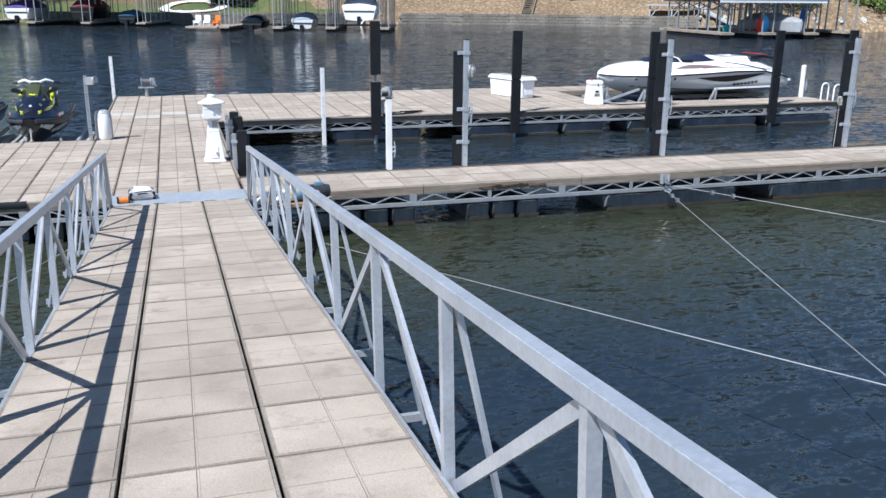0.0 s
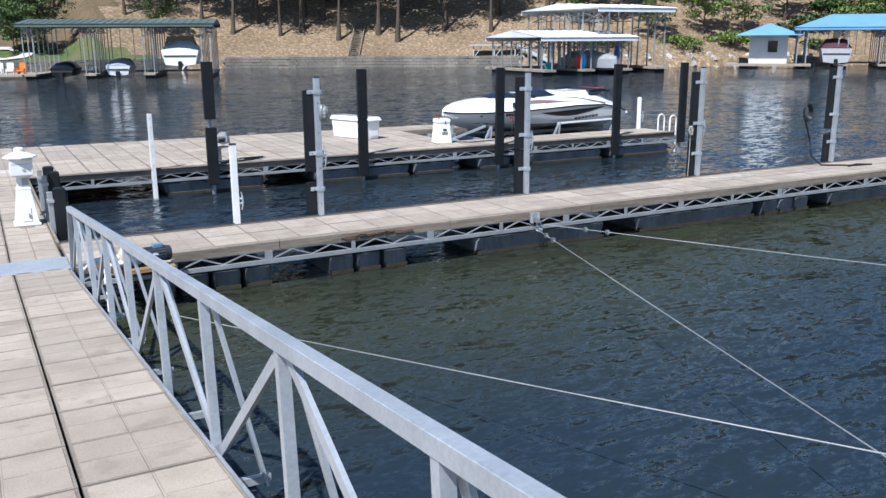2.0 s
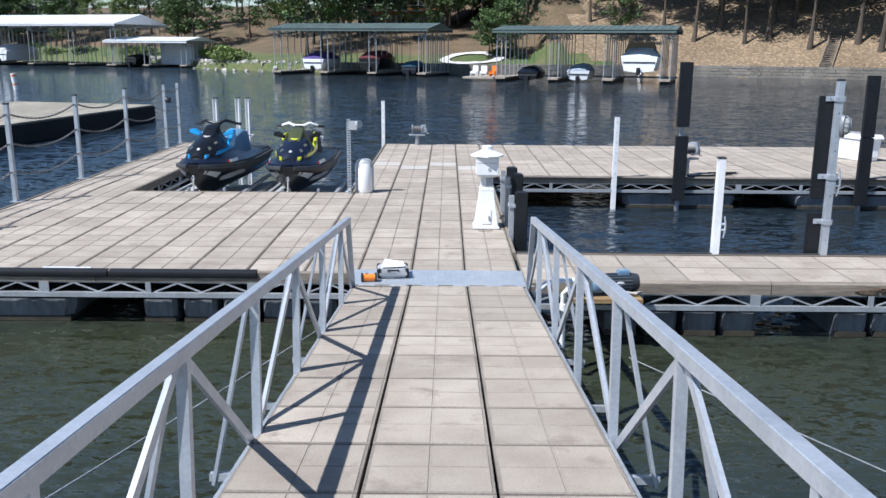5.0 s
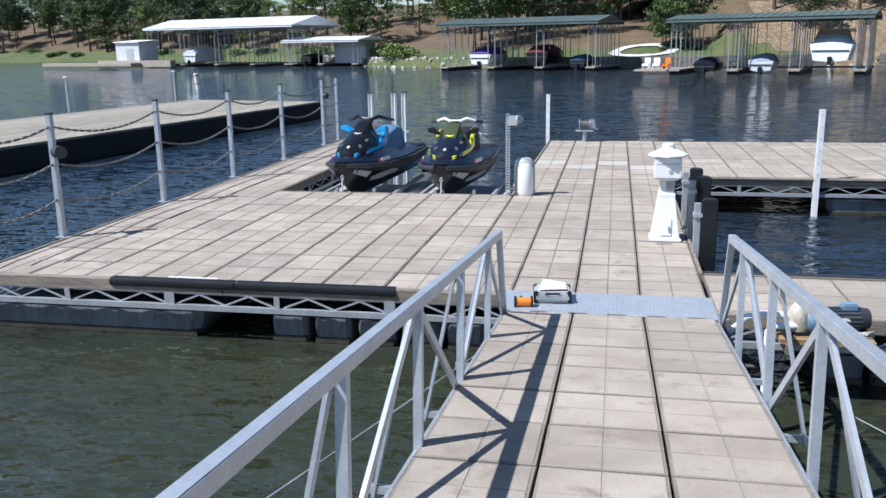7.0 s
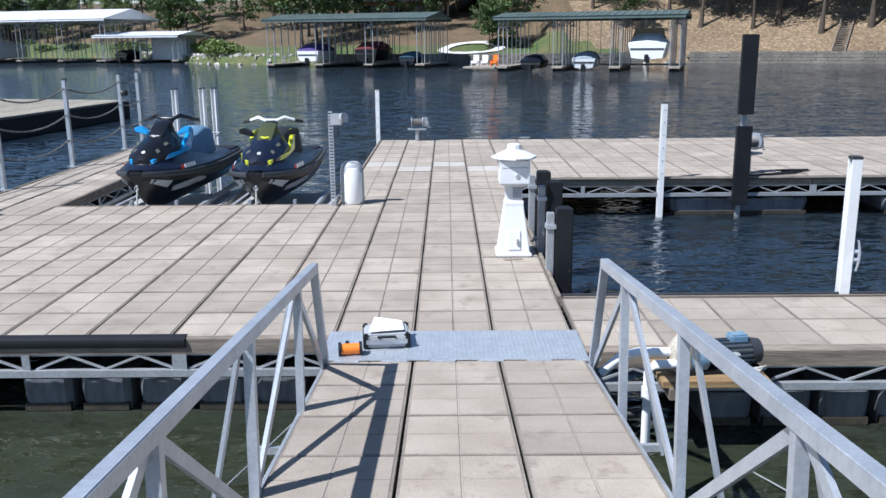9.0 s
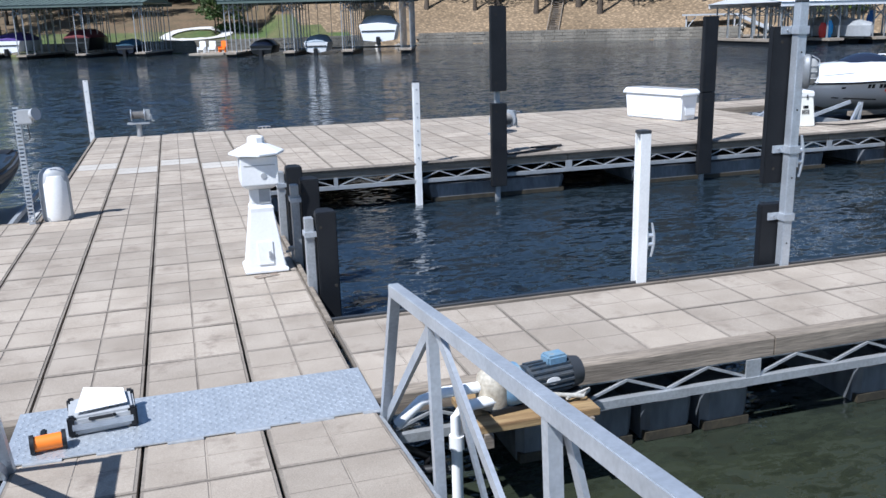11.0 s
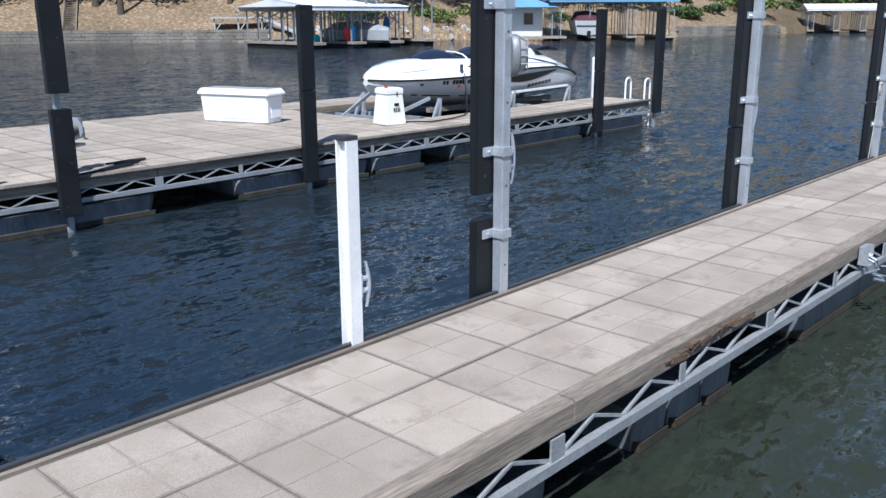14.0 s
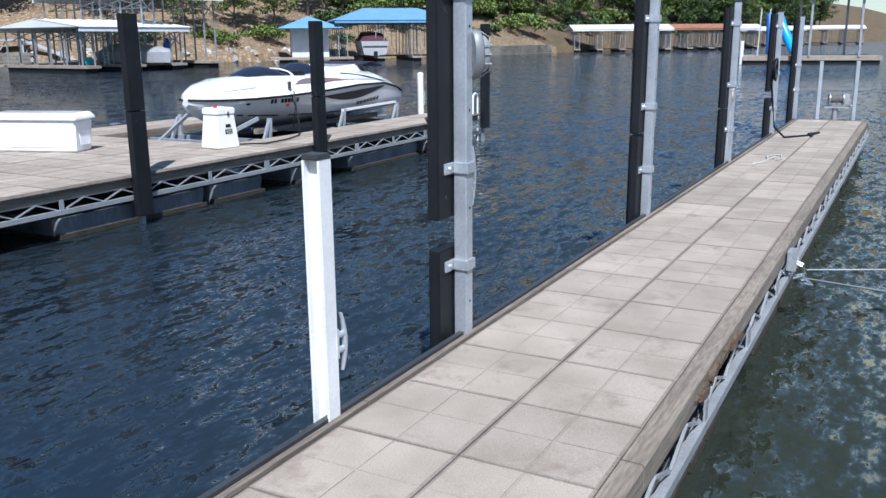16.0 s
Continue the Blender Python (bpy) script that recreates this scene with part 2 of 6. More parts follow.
# ---- builders ----
class Mesh:
    """Collects faces of one part."""

    def __init__(self):
        self.v, self.f = [], []

    def add(self, vs, fs):
        o = len(self.v)
        self.v += [tuple(x) for x in vs]
        self.f += [tuple(i + o for i in f) for f in fs]
        return self

    def box(self, c, s, rot=None):
        vs = []
        for x in (-0.5, 0.5):
            for y in (-0.5, 0.5):
                for z in (-0.5, 0.5):
                    q = Vector((x * s[0], y * s[1], z * s[2]))
                    vs.append((rot @ q if rot else q) + Vector(c))
        return self.add(vs, [(0, 1, 3, 2), (4, 6, 7, 5), (0, 4, 5, 1), (2, 3, 7, 6), (0, 2, 6, 4), (1, 5, 7, 3)])

    def bar(self, a, b, w, h, up=(0, 0, 1)):
        """A square bar from a to b: w across, h along up."""
        a, b = Vector(a), Vector(b)
        d = (b - a).normalized()
        u = Vector(up)
        if abs(d.dot(u)) > 0.98:
            u = Vector((0, 1, 0))
        s = d.cross(u).normalized()
        u = s.cross(d)
        vs = [p + s * i * w / 2 + u * j * h / 2 for p in (a, b) for i, j in ((-1, -1), (1, -1), (1, 1), (-1, 1))]
        return self.add(vs, [(3, 2, 1, 0), (4, 5, 6, 7), (0, 1, 5, 4), (1, 2, 6, 5), (2, 3, 7, 6), (3, 0, 4, 7)])

    def ring(self, c, d, r, n, e=None):
        d = Vector(d).normalized()
        u = Vector((0, 0, 1)) if abs(d.z) < 0.9 else Vector((0, 1, 0))
        s = d.cross(u).normalized()
        u = s.cross(d)
        return [Vector(c) + s * r * math.cos(2 * math.pi * k / n) + u * (e or r) * math.sin(2 * math.pi * k / n) for k in range(n)]

    def loft(self, rings, caps=True):
        n = len(rings[0])
        vs = [p for r in rings for p in r]
        fs = [(i * n + k, i * n + (k + 1) % n, (i + 1) * n + (k + 1) % n, (i + 1) * n + k) for i in range(len(rings) - 1) for k in range(n)]
        if caps:
            fs += [tuple(range(n - 1, -1, -1)), tuple((len(rings) - 1) * n + k for k in range(n))]
        return self.add(vs, fs)

    def cyl(self, a, b, r, r2=None, n=12):
        d = Vector(b) - Vector(a)
        return self.loft([self.ring(a, d, r, n), self.ring(b, d, r if r2 is None else r2, n)])

    def tube(self, pts, r, n=6):
        pts = [Vector(p) for p in pts]
        rings = []
        for i, p in enumerate(pts):
            d = pts[min(i + 1, len(pts) - 1)] - pts[max(i - 1, 0)]
            rings.append(self.ring(p, d, r, n))
        return self.loft(rings)

    def lathe(self, c, prof, n=16, sq=1.0):
        rings = [[Vector((c[0] + r * math.cos(2 * math.pi * k / n), c[1] + r * sq * math.sin(2 * math.pi * k / n), c[2] + z)) for k in range(n)] for r, z in prof]
        return self.loft(rings)

    def prism(self, poly, a, b):
        """A polygon (y, z) drawn out along x from a to b."""
        n = len(poly)
        vs = [(x, y, z) for x in (a, b) for y, z in poly]
        return self.add(vs, [tuple(range(n - 1, -1, -1)), tuple(range(n, 2 * n))] + [(k, (k + 1) % n, n + (k + 1) % n, n + k) for k in range(n)])

    def data(self, name, mats, bevel=0.0, smooth=None, seg=2):
        me = bpy.data.meshes.new(name)
        me.from_pydata(self.v, [], self.f)
        if bevel:
            bm = bmesh.new()
            bm.from_mesh(me)
            bmesh.ops.recalc_face_normals(bm, faces=bm.faces)
            bmesh.ops.bevel(bm, geom=[e for e in bm.edges if e.calc_face_angle(0) > 0.6], offset=bevel, segments=seg, affect="EDGES", clamp_overlap=True)
            bm.to_mesh(me)
            bm.free()
        else:
            bm = bmesh.new()
            bm.from_mesh(me)
            bmesh.ops.recalc_face_normals(bm, faces=bm.faces)
            bm.to_mesh(me)
            bm.free()
        if smooth is not None:
            for p in me.polygons:
                p.use_smooth = True
            me.set_sharp_from_angle(angle=radians(smooth))
        me.materials.append(mats)
        return me


def part(name, mesh, material, parent, label="", bevel=0.0, smooth=None, at=None):
    me = mesh.data(name, material, bevel, smooth) if isinstance(mesh, Mesh) else mesh
    ob = new(name, me)
    ob.parent = parent
    if at is not None:
        ob.matrix_basis = at if isinstance(at, Matrix) else Matrix.Translation(at)
    if label:
        tagged(ob, label)
    return ob


def thing(name, m, label, category, group="", kind=""):
    ob = new(name)
    ob.empty_display_size = 0.1
    ob.matrix_basis = m if isinstance(m, Matrix) else Matrix.Translation(m)
    return tagged(ob, label, category, group, kind)


def solo(name, mesh, material, label, category, group="", kind="", at=(0, 0, 0), bevel=0.0, smooth=None):
    ob = new(name, mesh.data(name, material, bevel, smooth))
    ob.matrix_basis = at if isinstance(at, Matrix) else Matrix.Translation(at)
    return tagged(ob, label, category, group, kind)


WL = -0.62  # the lake's level; the decks' tops lie at 0
PX, PY = 0.609, 0.609  # deck panels, across and along


# ---- water and land ----
solo("water", Mesh().add([(-900, -300, 0), (900, -300, 0), (900, 1500, 0), (-900, 1500, 0)], [(0, 1, 2, 3)]), WATER, "dark green-blue rippled lake water", "water", kind="structure", at=(0, 0, WL))


# ---- docks ----
def panel_mesh(w, d, name="deck_panel", material=CONC, along=True, cross=True):
    """One cast panel: four fields raised a little over a frame and a scored cross."""
    def lines(size, gap, margin, groove):
        e = size / 2 - gap / 2
        half = [(groove / 2, 0), (groove / 2 + 0.004, 1), (e - margin - 0.004, 1), (e - margin, 0), (e, 0)]
        return [(-a, b) for a, b in reversed(half)] + half
    xs = lines(w, *((0.016, 0.013, 0.007) if along else (0.007, 0.008, 0.006)))
    ys = lines(d, *((0.010, 0.013, 0.007) if along else (0.008, 0.010, 0.006)))
    n = len(xs)
    low = -0.005 if cross else -0.003
    vs = [(x, y, 0.0 if a and b else low) for x, a in xs for y, b in ys]
    fs = [(i * n + k, (i + 1) * n + k, (i + 1) * n + k + 1, i * n + k + 1) for i in range(n - 1) for k in range(n - 1)]
    ms = [0 if xs[i][1] and xs[i + 1][1] and ys[k][1] and ys[k + 1][1] and (not cross or i != 4 and k != 4) else 0 if not cross and (i == 4 and 0 < k < 8 or k == 4 and 0 < i < 8) else 1 for i in range(n - 1) for k in range(n - 1)]
    rim = [i * n for i in range(n)] + [(n - 1) * n + k for k in range(1, n)] + [i * n + n - 1 for i in range(n - 2, -1, -1)] + [k for k in range(n - 2, 0, -1)]
    o = len(vs)
    vs += [(vs[i][0], vs[i][1], -0.055) for i in rim]
    r = len(rim)
    fs += [(rim[i], o + i, o + (i + 1) % r, rim[(i + 1) % r]) for i in range(r)]
    ms += [1] * r
    m = Mesh().add(vs, fs)
    me = bpy.data.meshes.new(name)
    me.from_pydata(m.v, [], m.f)
    me.materials.append(material)
    me.materials.append(GROOVE)
    me.polygons.foreach_set("material_index", ms)
    me.update()
    return me


PAN_Y = panel_mesh(PX, PY)
PAN_W = panel_mesh(0.66, PY)
PAN_X = panel_mesh(PY, PX, along=False, cross=False)
PAN_F = panel_mesh(0.62, 0.635)
PAN_P = panel_mesh(PX, PY, material=CONC_PALE)
rng = random.Random(4)


def lay(parent, mesh, x0, y0, nx, ny, dx, dy, pale=()):
    for i in range(nx):
        for k in range(ny):
            x = x0 + (i + 0.5) * dx
            y = y0 + (k + 0.5) * dy
            me = PAN_P if (i, k) in pale else mesh
            part("panel", me, None, parent, at=Matrix.Translation((x, y, rng.uniform(-0.003, 0.002))) @ Matrix.Rotation(rng.uniform(-0.004, 0.004), 4, "Z") @ Matrix.Rotation(rng.uniform(-0.003, 0.003), 4, "X"))


def truss(parent, length, at, bay=1.22, timber=TIMB, deep=0.045, high=0.13):
    """The side of a dock along local x: edge timbers in lengths, angle-iron chords, posts and zigzag rods."""
    n = max(1, round(length / bay))
    b = length / n
    k = max(1, round(length / 2.6))
    for i in range(k):
        a, e = i * length / k, (i + 1) * length / k - 0.012
        m = Mesh()
        m.prism([(0, 0.008), (0, 0.008 - high), (-deep, 0.008 - high), (-deep, -0.006), (0.01 - deep, 0.006)], a, e)
        part("edge_timber", m, timber, parent, at=at)
    y = -deep - 0.012
    for i in range(n):
        m = Mesh()
        a = i * b
        m.bar((a, y, -0.268), (a + b, y, -0.268), 0.05, 0.055)
        m.bar((a, y + 0.03, -0.297), (a + b, y + 0.03, -0.297), 0.05, 0.008)
        m.bar((a, y + 0.05, -0.133), (a + b, y + 0.05, -0.133), 0.05, 0.014)
        w = 0.06 if i % 2 else 0.11
        m.box((a, y - 0.012, -0.205), (w, 0.012, 0.17))
        z1, z0 = -0.135, -0.24
        for q in range(4):
            xa, xb = a + 0.06 + q * (b - 0.1) / 4, a + 0.06 + (q + 1) * (b - 0.1) / 4
            m.bar((xa, y + 0.012, z1 if q % 2 else z0), (xb, y + 0.012, z0 if q % 2 else z1), 0.016, 0.016)
        part("truss_bay", m, GALVW, parent, at=at)


def float_mesh(length, width):
    m = Mesh()
    top, bot, r = -0.355, -0.85, min(0.09, length * 0.12)
    rings = []
    for z, q in ((bot, 0.90), (-0.6, 0.955), (top - 0.05, 1.0), (top, 0.985)):
        hx, hy = length / 2 * q, width / 2 * (0.6 + 0.4 * q)
        rings.append([Vector((x, y, z)) for x, y in ((-hx + r, -hy), (hx - r, -hy), (hx, -hy + r), (hx, hy - r), (hx - r, hy), (-hx + r, hy), (-hx, hy - r), (-hx, -hy + r))])
    m.loft(rings)
    return m


def floats(parent, spans, y, width, at):
    for a, b, ribs in spans:
        n = max(2, round((b - a) / 0.42)) if ribs else 1
        w = (b - a) / n
        for k in range(n):
            c = a + (k + 0.5) * w
            m = float_mesh(w * (0.84 if ribs else 1.0), width)
            m.v = [(x + c, q + y, z) for x, q, z in m.v]
            f = part("float_cell" if ribs else "float", m, FLOAT, parent, at=at, smooth=40)
            s = Mesh().box((c, y - 0.004, WL + 0.035), (w * (0.78 if ribs else 0.96), width + 0.004, 0.06))
            part("slime_band", s, SLIME, f, "brown slime band at the waterline")


I4 = Matrix.Identity(4)
# landing: corridor, broad part and the walkway beside the slip
YF = 12.64
YS = YF + 9 * PY  # the watercraft slip's near edge
land = thing("landing_dock", (0, 0, 0), "broad floating dock with weathered concrete panels on steel trusses", "dock")
lay(land, PAN_Y, -1.44, YF, 4, 22, PX, PY, pale=((0, 15), (1, 14), (2, 15), (3, 14)))
lay(land, PAN_W, -6.72, YF, 8, 9, 0.66, PY)
lay(land, PAN_W, -6.72, YS, 2, 13, 0.66, PY)
bed = Mesh()
bed.box((-0.22, YF + 6.70, -0.075), (2.42, 13.36, 0.03))
bed.box((-4.08, YF + 2.74, -0.075), (5.26, 5.46, 0.03))
bed.box((-6.06, YS + 3.96, -0.075), (1.3, 7.9, 0.03))
part("deck_bed", bed, JOINT, land, "dark bed under the deck panels")
truss(land, 5.9, Matrix.Translation((-6.74, YF - 0.01, 0)))
truss(land, 6.6, pose(1.0, 13.62, 0, 0, 0, 90))
truss(land, 3.98, pose(-1.45, YS - 0.03, 0, 0, 0, 180))
truss(land, 7.9, pose(-1.45, 26.03, 0, 0, 0, -90))
truss(land, 7.9, pose(-5.395, YS + 0.01, 0, 0, 0, 90))
truss(land, 13.4, pose(-6.725, 26.04, 0, 0, 0, -90))
floats(land, [(-6.8, -4.1, False), (-3.35, -1.05, True), (-0.55, 0.85, False)], YF + 0.67, 1.3, I4)
floats(land, [(-6.7, -5.6, False), (-4.7, -2.3, False), (-1.4, 0.8, False)], 16.9, 1.2, I4)
floats(land, [(-1.35, 0.85, False), (-6.65, -5.5, False)], 20.4, 2.0, I4)
floats(land, [(-1.35, 0.85, False), (-6.65, -5.5, False)], 24.6, 2.0, I4)
for a, b in ((-5.05, -3.66), (-3.64, -1.97)):
    ring = [(-0.05, -0.075), (-0.075, -0.06), (-0.085, -0.025), (-0.075, 0.004), (-0.04, 0.018), (0.015, 0.016), (0.015, 0.010), (-0.048, 0.006)]
    part("rubber_fender", Mesh().prism([(y + YF, z) for y, z in ring], a, b), BLACK, land, "black rubber edge fender", smooth=40)
part("edge_strip", Mesh().box((-4.15, YF + 0.03, 0.012), (0.55, 0.03, 0.02)), WHITE, land, "white edge strip")

# the near finger
fing = thing("finger_dock", (0, 0, 0), "narrow floating finger dock with concrete panels and weathered edge timbers", "dock")
lay(fing, PAN_X, 1.035, 12.355, 31, 2, PX, PX)
part("deck_bed", Mesh().box((10.47, 12.964, -0.075), (18.85, 1.2, 0.03)), JOINT, fing, "dark bed under the deck panels")
truss(fing, 18.87, Matrix.Translation((1.035, 12.345, 0)), deep=0.095, high=0.132)
truss(fing, 18.87, pose(19.91, 13.585, 0, 0, 0, 180))
truss(fing, 1.2, pose(19.925, 12.36, 0, 0, 0, 90))
floats(fing, [(1.9, 3.65, True), (4.45, 5.75, True), (6.9, 9.5, False), (10.2, 13.1, False), (13.3, 14.6, True), (15.2, 17.6, False), (18.2, 19.7, False)], 12.91, 1.2, I4)
for i in range(16):
    x = 4.70 + i * 0.064
    r = Mesh().box((x, 12.248 + rng.uniform(-0.012, 0.012), -0.03 - rng.uniform(0, 0.05)), (rng.uniform(0.10, 0.24), 0.03, rng.uniform(0.012, 0.05)), Euler((rng.uniform(-0.3, 0.3), rng.uniform(-0.1, 0.1), rng.uniform(-0.14, 0.14))).to_matrix())
    part("splinter", r, ROT, fing, "rotten splintered reddish-brown edge board")
part("edge_lip", Mesh().bar((1.035, 13.645, -0.012), (19.9, 13.645, -0.012), 0.03, 0.06), DGREY, fing)

# the far finger, round the boat's slip
FX, FY, FP, FQ = 1.0, 20.25, 0.62, 0.635
far = thing("finger_dock", (FX, FY, 0), "wide floating finger dock round a boat slip, concrete panels", "dock")
lay(far, PAN_F, 0.0, 0.0, 17, 9, FP, FQ)
lay(far, PAN_F, 17 * FP, 0.0, 11, 2, FP, FQ)
lay(far, PAN_F, 17 * FP, 7 * FQ, 11, 2, FP, FQ)
bed = Mesh()
bed.box((8.5 * FP, 4.5 * FQ, -0.075), (17 * FP - 0.01, 9 * FQ - 0.03, 0.03))
bed.box((22.5 * FP, FQ, -0.075), (11 * FP - 0.03, 2 * FQ - 0.03, 0.03))
bed.box((22.5 * FP, 8 * FQ, -0.075), (11 * FP - 0.03, 2 * FQ - 0.03, 0.03))
part("deck_bed", bed, JOINT, far, "dark bed under the deck panels")
truss(far, 17.36, Matrix.Translation((0, -0.015, 0)))
m4 = Mesh()
xs, xe = 17 * FP + 0.02, 28 * FP
m4.bar((xs, 2 * FQ, -0.07), (xs, 7 * FQ, -0.07), 0.04, 0.12)
m4.bar((xs, 2 * FQ + 0.02, -0.07), (xe, 2 * FQ + 0.02, -0.07), 0.04, 0.12)
m4.bar((xs, 7 * FQ - 0.02, -0.07), (xe, 7 * FQ - 0.02, -0.07), 0.04, 0.12)
m4.bar((xe + 0.02, 0, -0.07), (xe + 0.02, 2 * FQ, -0.07), 0.04, 0.12)
part("inner_edge_timber", m4, TIMB, far)
m4 = Mesh()
ring = [(-0.02, -0.03), (-0.055, -0.02), (-0.065, 0.0), (-0.05, 0.022), (0.0, 0.026), (0.015, 0.01)]
m4.prism([(y - 0.04, z) for y, z in ring], 0.0, xe)
part("edge_fender", m4, mat("brown_fender", (0.13, 0.11, 0.09), (0.2, 0.17, 0.14), 0.8, big=3, fine=30, bump=0.4), far, "faded brown edge fender", smooth=40)
floats(far, [(0.1, 0.75, False), (2.7, 4.95, False), (6.15, 8.7, False), (8.8, 9.95, False), (10.7, 11.7, False), (12.3, 14.75, False), (15.05, 17.25, False)], 0.58, 1.18, I4)
floats(far, [(0.2, 2.4, False), (3.4, 5.6, False), (6.6, 9.4, False), (10.2, 12.4, False), (13.2, 16.9, False)], 5.1, 1.2, I4)

# ---- gangway ----
SLOPE = 0.107
GY, GZ = 12.1, 0.0
ANG = -math.degrees(math.atan(SLOPE))
gm = pose(0.095, GY, GZ, ANG, 0, 0.1)  # local -y runs up the ramp
gang = thing("gangway", gm, "sloping gangway with concrete panels and galvanised truss railings", "gangway")
PAN_G = panel_mesh(0.609, 0.615, cross=False)
for i in range(3):
    for k in range(24):
        part("panel", PAN_G, None, gang, at=Matrix.Translation(((i - 1) * 0.61, -0.294 - k * 0.618, rng.uniform(-0.002, 0.002))) @ Matrix.Rotation(rng.uniform(-0.003, 0.003), 4, "Z"))
part("deck_bed", Mesh().box((0, -7.4, -0.08), (1.81, 14.75, 0.03)), JOINT, gang, "dark bed under the panels")
for s in (-1, 1):
    part("side_beam", Mesh().box((s * 0.928, -7.4, -0.12), (0.024, 14.8, 0.2)), GALVW, gang, bevel=0.003)
for k in range(6):
    part("cross_beam", Mesh().box((0, -0.6 - k * 2.6, -0.16), (1.85, 0.06, 0.12)), GALVW, gang)
NODES = [-1.126 - 1.22 * k for k in range(11)]
for s in (-1, 1):
    x, RH = (0.952, 0.80) if s > 0 else (-0.915, 0.785)
    rail = part("railing", Mesh().box((x, -7.62, RH - 0.045), (0.055, 14.3, 0.062)), GALV, gang, "galvanised truss railing", bevel=0.004)
    V = Mesh()
    V.bar((x, -0.49, RH - 0.06), (x, -0.03, -0.1), 0.05, 0.045)
    part("end_post", V, GALV, rail)
    zb = -0.1
    for i, y in enumerate(NODES):
        part("post", Mesh().bar((x, y, RH - 0.05), (x, y + 0.02, zb), 0.045, 0.045), GALV, rail)
        if i % 2 == 0:
            for e in (-1.18, 1.18 if i else 1.06):
                part("diagonal", Mesh().bar((x + s * 0.012, y, RH - 0.06), (x + s * 0.012, y + e, zb + 0.06), 0.02, 0.05), GALV, rail)
        part("knee_brace", Mesh().bar((x + s * 0.035, y - 0.03, RH - 0.10), (x + s * 0.22, y - 0.04, -0.26), 0.018, 0.055), GALV, rail)
        part("outrigger", Mesh().bar((s * 0.93, y - 0.04, -0.22), (x + s * 0.24, y - 0.04, -0.22), 0.04, 0.04), GALVW, rail)

plate = thing("transition_plate", (0.08, 12.37, 0), "ribbed aluminium transition plate over the gangway hinge", "plate")
pm = Mesh().box((0, 0, 0.014), (1.9, 0.62, 0.008))
part("plate", pm, ALU, plate, bevel=0.001)
rib = Mesh()
for i in range(58):
    for k in range(17):
        rib.box((-0.92 + i * 0.0323, -0.285 + k * 0.0355, 0.0188), (0.022, 0.006, 0.0024), Matrix.Rotation(0.785 if (i + k) % 2 else -0.785, 3, "Z"))
part("tread_pattern", rib, ALU, plate)
for i in range(6):
    part("hinge", Mesh().cyl((-0.85 + i * 0.34, -0.318, 0.008), (-0.67 + i * 0.34, -0.318, 0.008), 0.01, n=8), GALVW, plate)


# ---- posts on the docks ----
def cleat(parent, at):
    m = Mesh()
    rings = [m.ring((0, -0.066 + 0.022 * abs(z / 0.17) ** 2, z), (0, 0, 1), 0.019 - 0.008 * abs(z / 0.17), 8) for z in (-0.17, -0.13, -0.08, -0.03, 0.03, 0.08, 0.13, 0.17)]
    m.loft(rings)
    for z in (-0.045, 0.045):
        m.cyl((0, 0, z), (0, -0.066, z), 0.024, 0.017, 8)
    m.box((0, -0.003, 0), (0.06, 0.01, 0.17))
    return part("cleat", m, GALV, parent, "galvanised cleat", at=at, smooth=40)


def pad(parent, x, y, z0, z1, w=0.27, d=0.10):
    m = Mesh()
    ring = [(-w / 2, -d / 2), (w / 2, -d / 2), (w / 2, d * 0.1), (w * 0.28, d / 2), (-w * 0.28, d / 2), (-w / 2, d * 0.1)]
    m.loft([[Vector((x + a, y + b, z)) for a, b in ring] for z in (z0, z1)])
    q = part("fender_pad", m, BLACK, parent, "black rubber fender pad", bevel=0.008, smooth=40)
    for k in range(max(2, int((z1 - z0) / 0.35))):
        z = z0 + 0.12 + k * (z1 - z0 - 0.24) / max(1, int((z1 - z0) / 0.35) - 1)
        part("bolt_hole", Mesh().cyl((x + (0.05 if k % 2 else -0.05), y - d / 2 - 0.002, z), (x + (0.05 if k % 2 else -0.05), y - d / 2 + 0.02, z), 0.014, n=8), JOINT, q)
    return q


DGREY2 = mat("grey_cast_metal", (0.22, 0.23, 0.24), (0.18, 0.19, 0.2), 0.5, metal=0.3, mix=0.1)


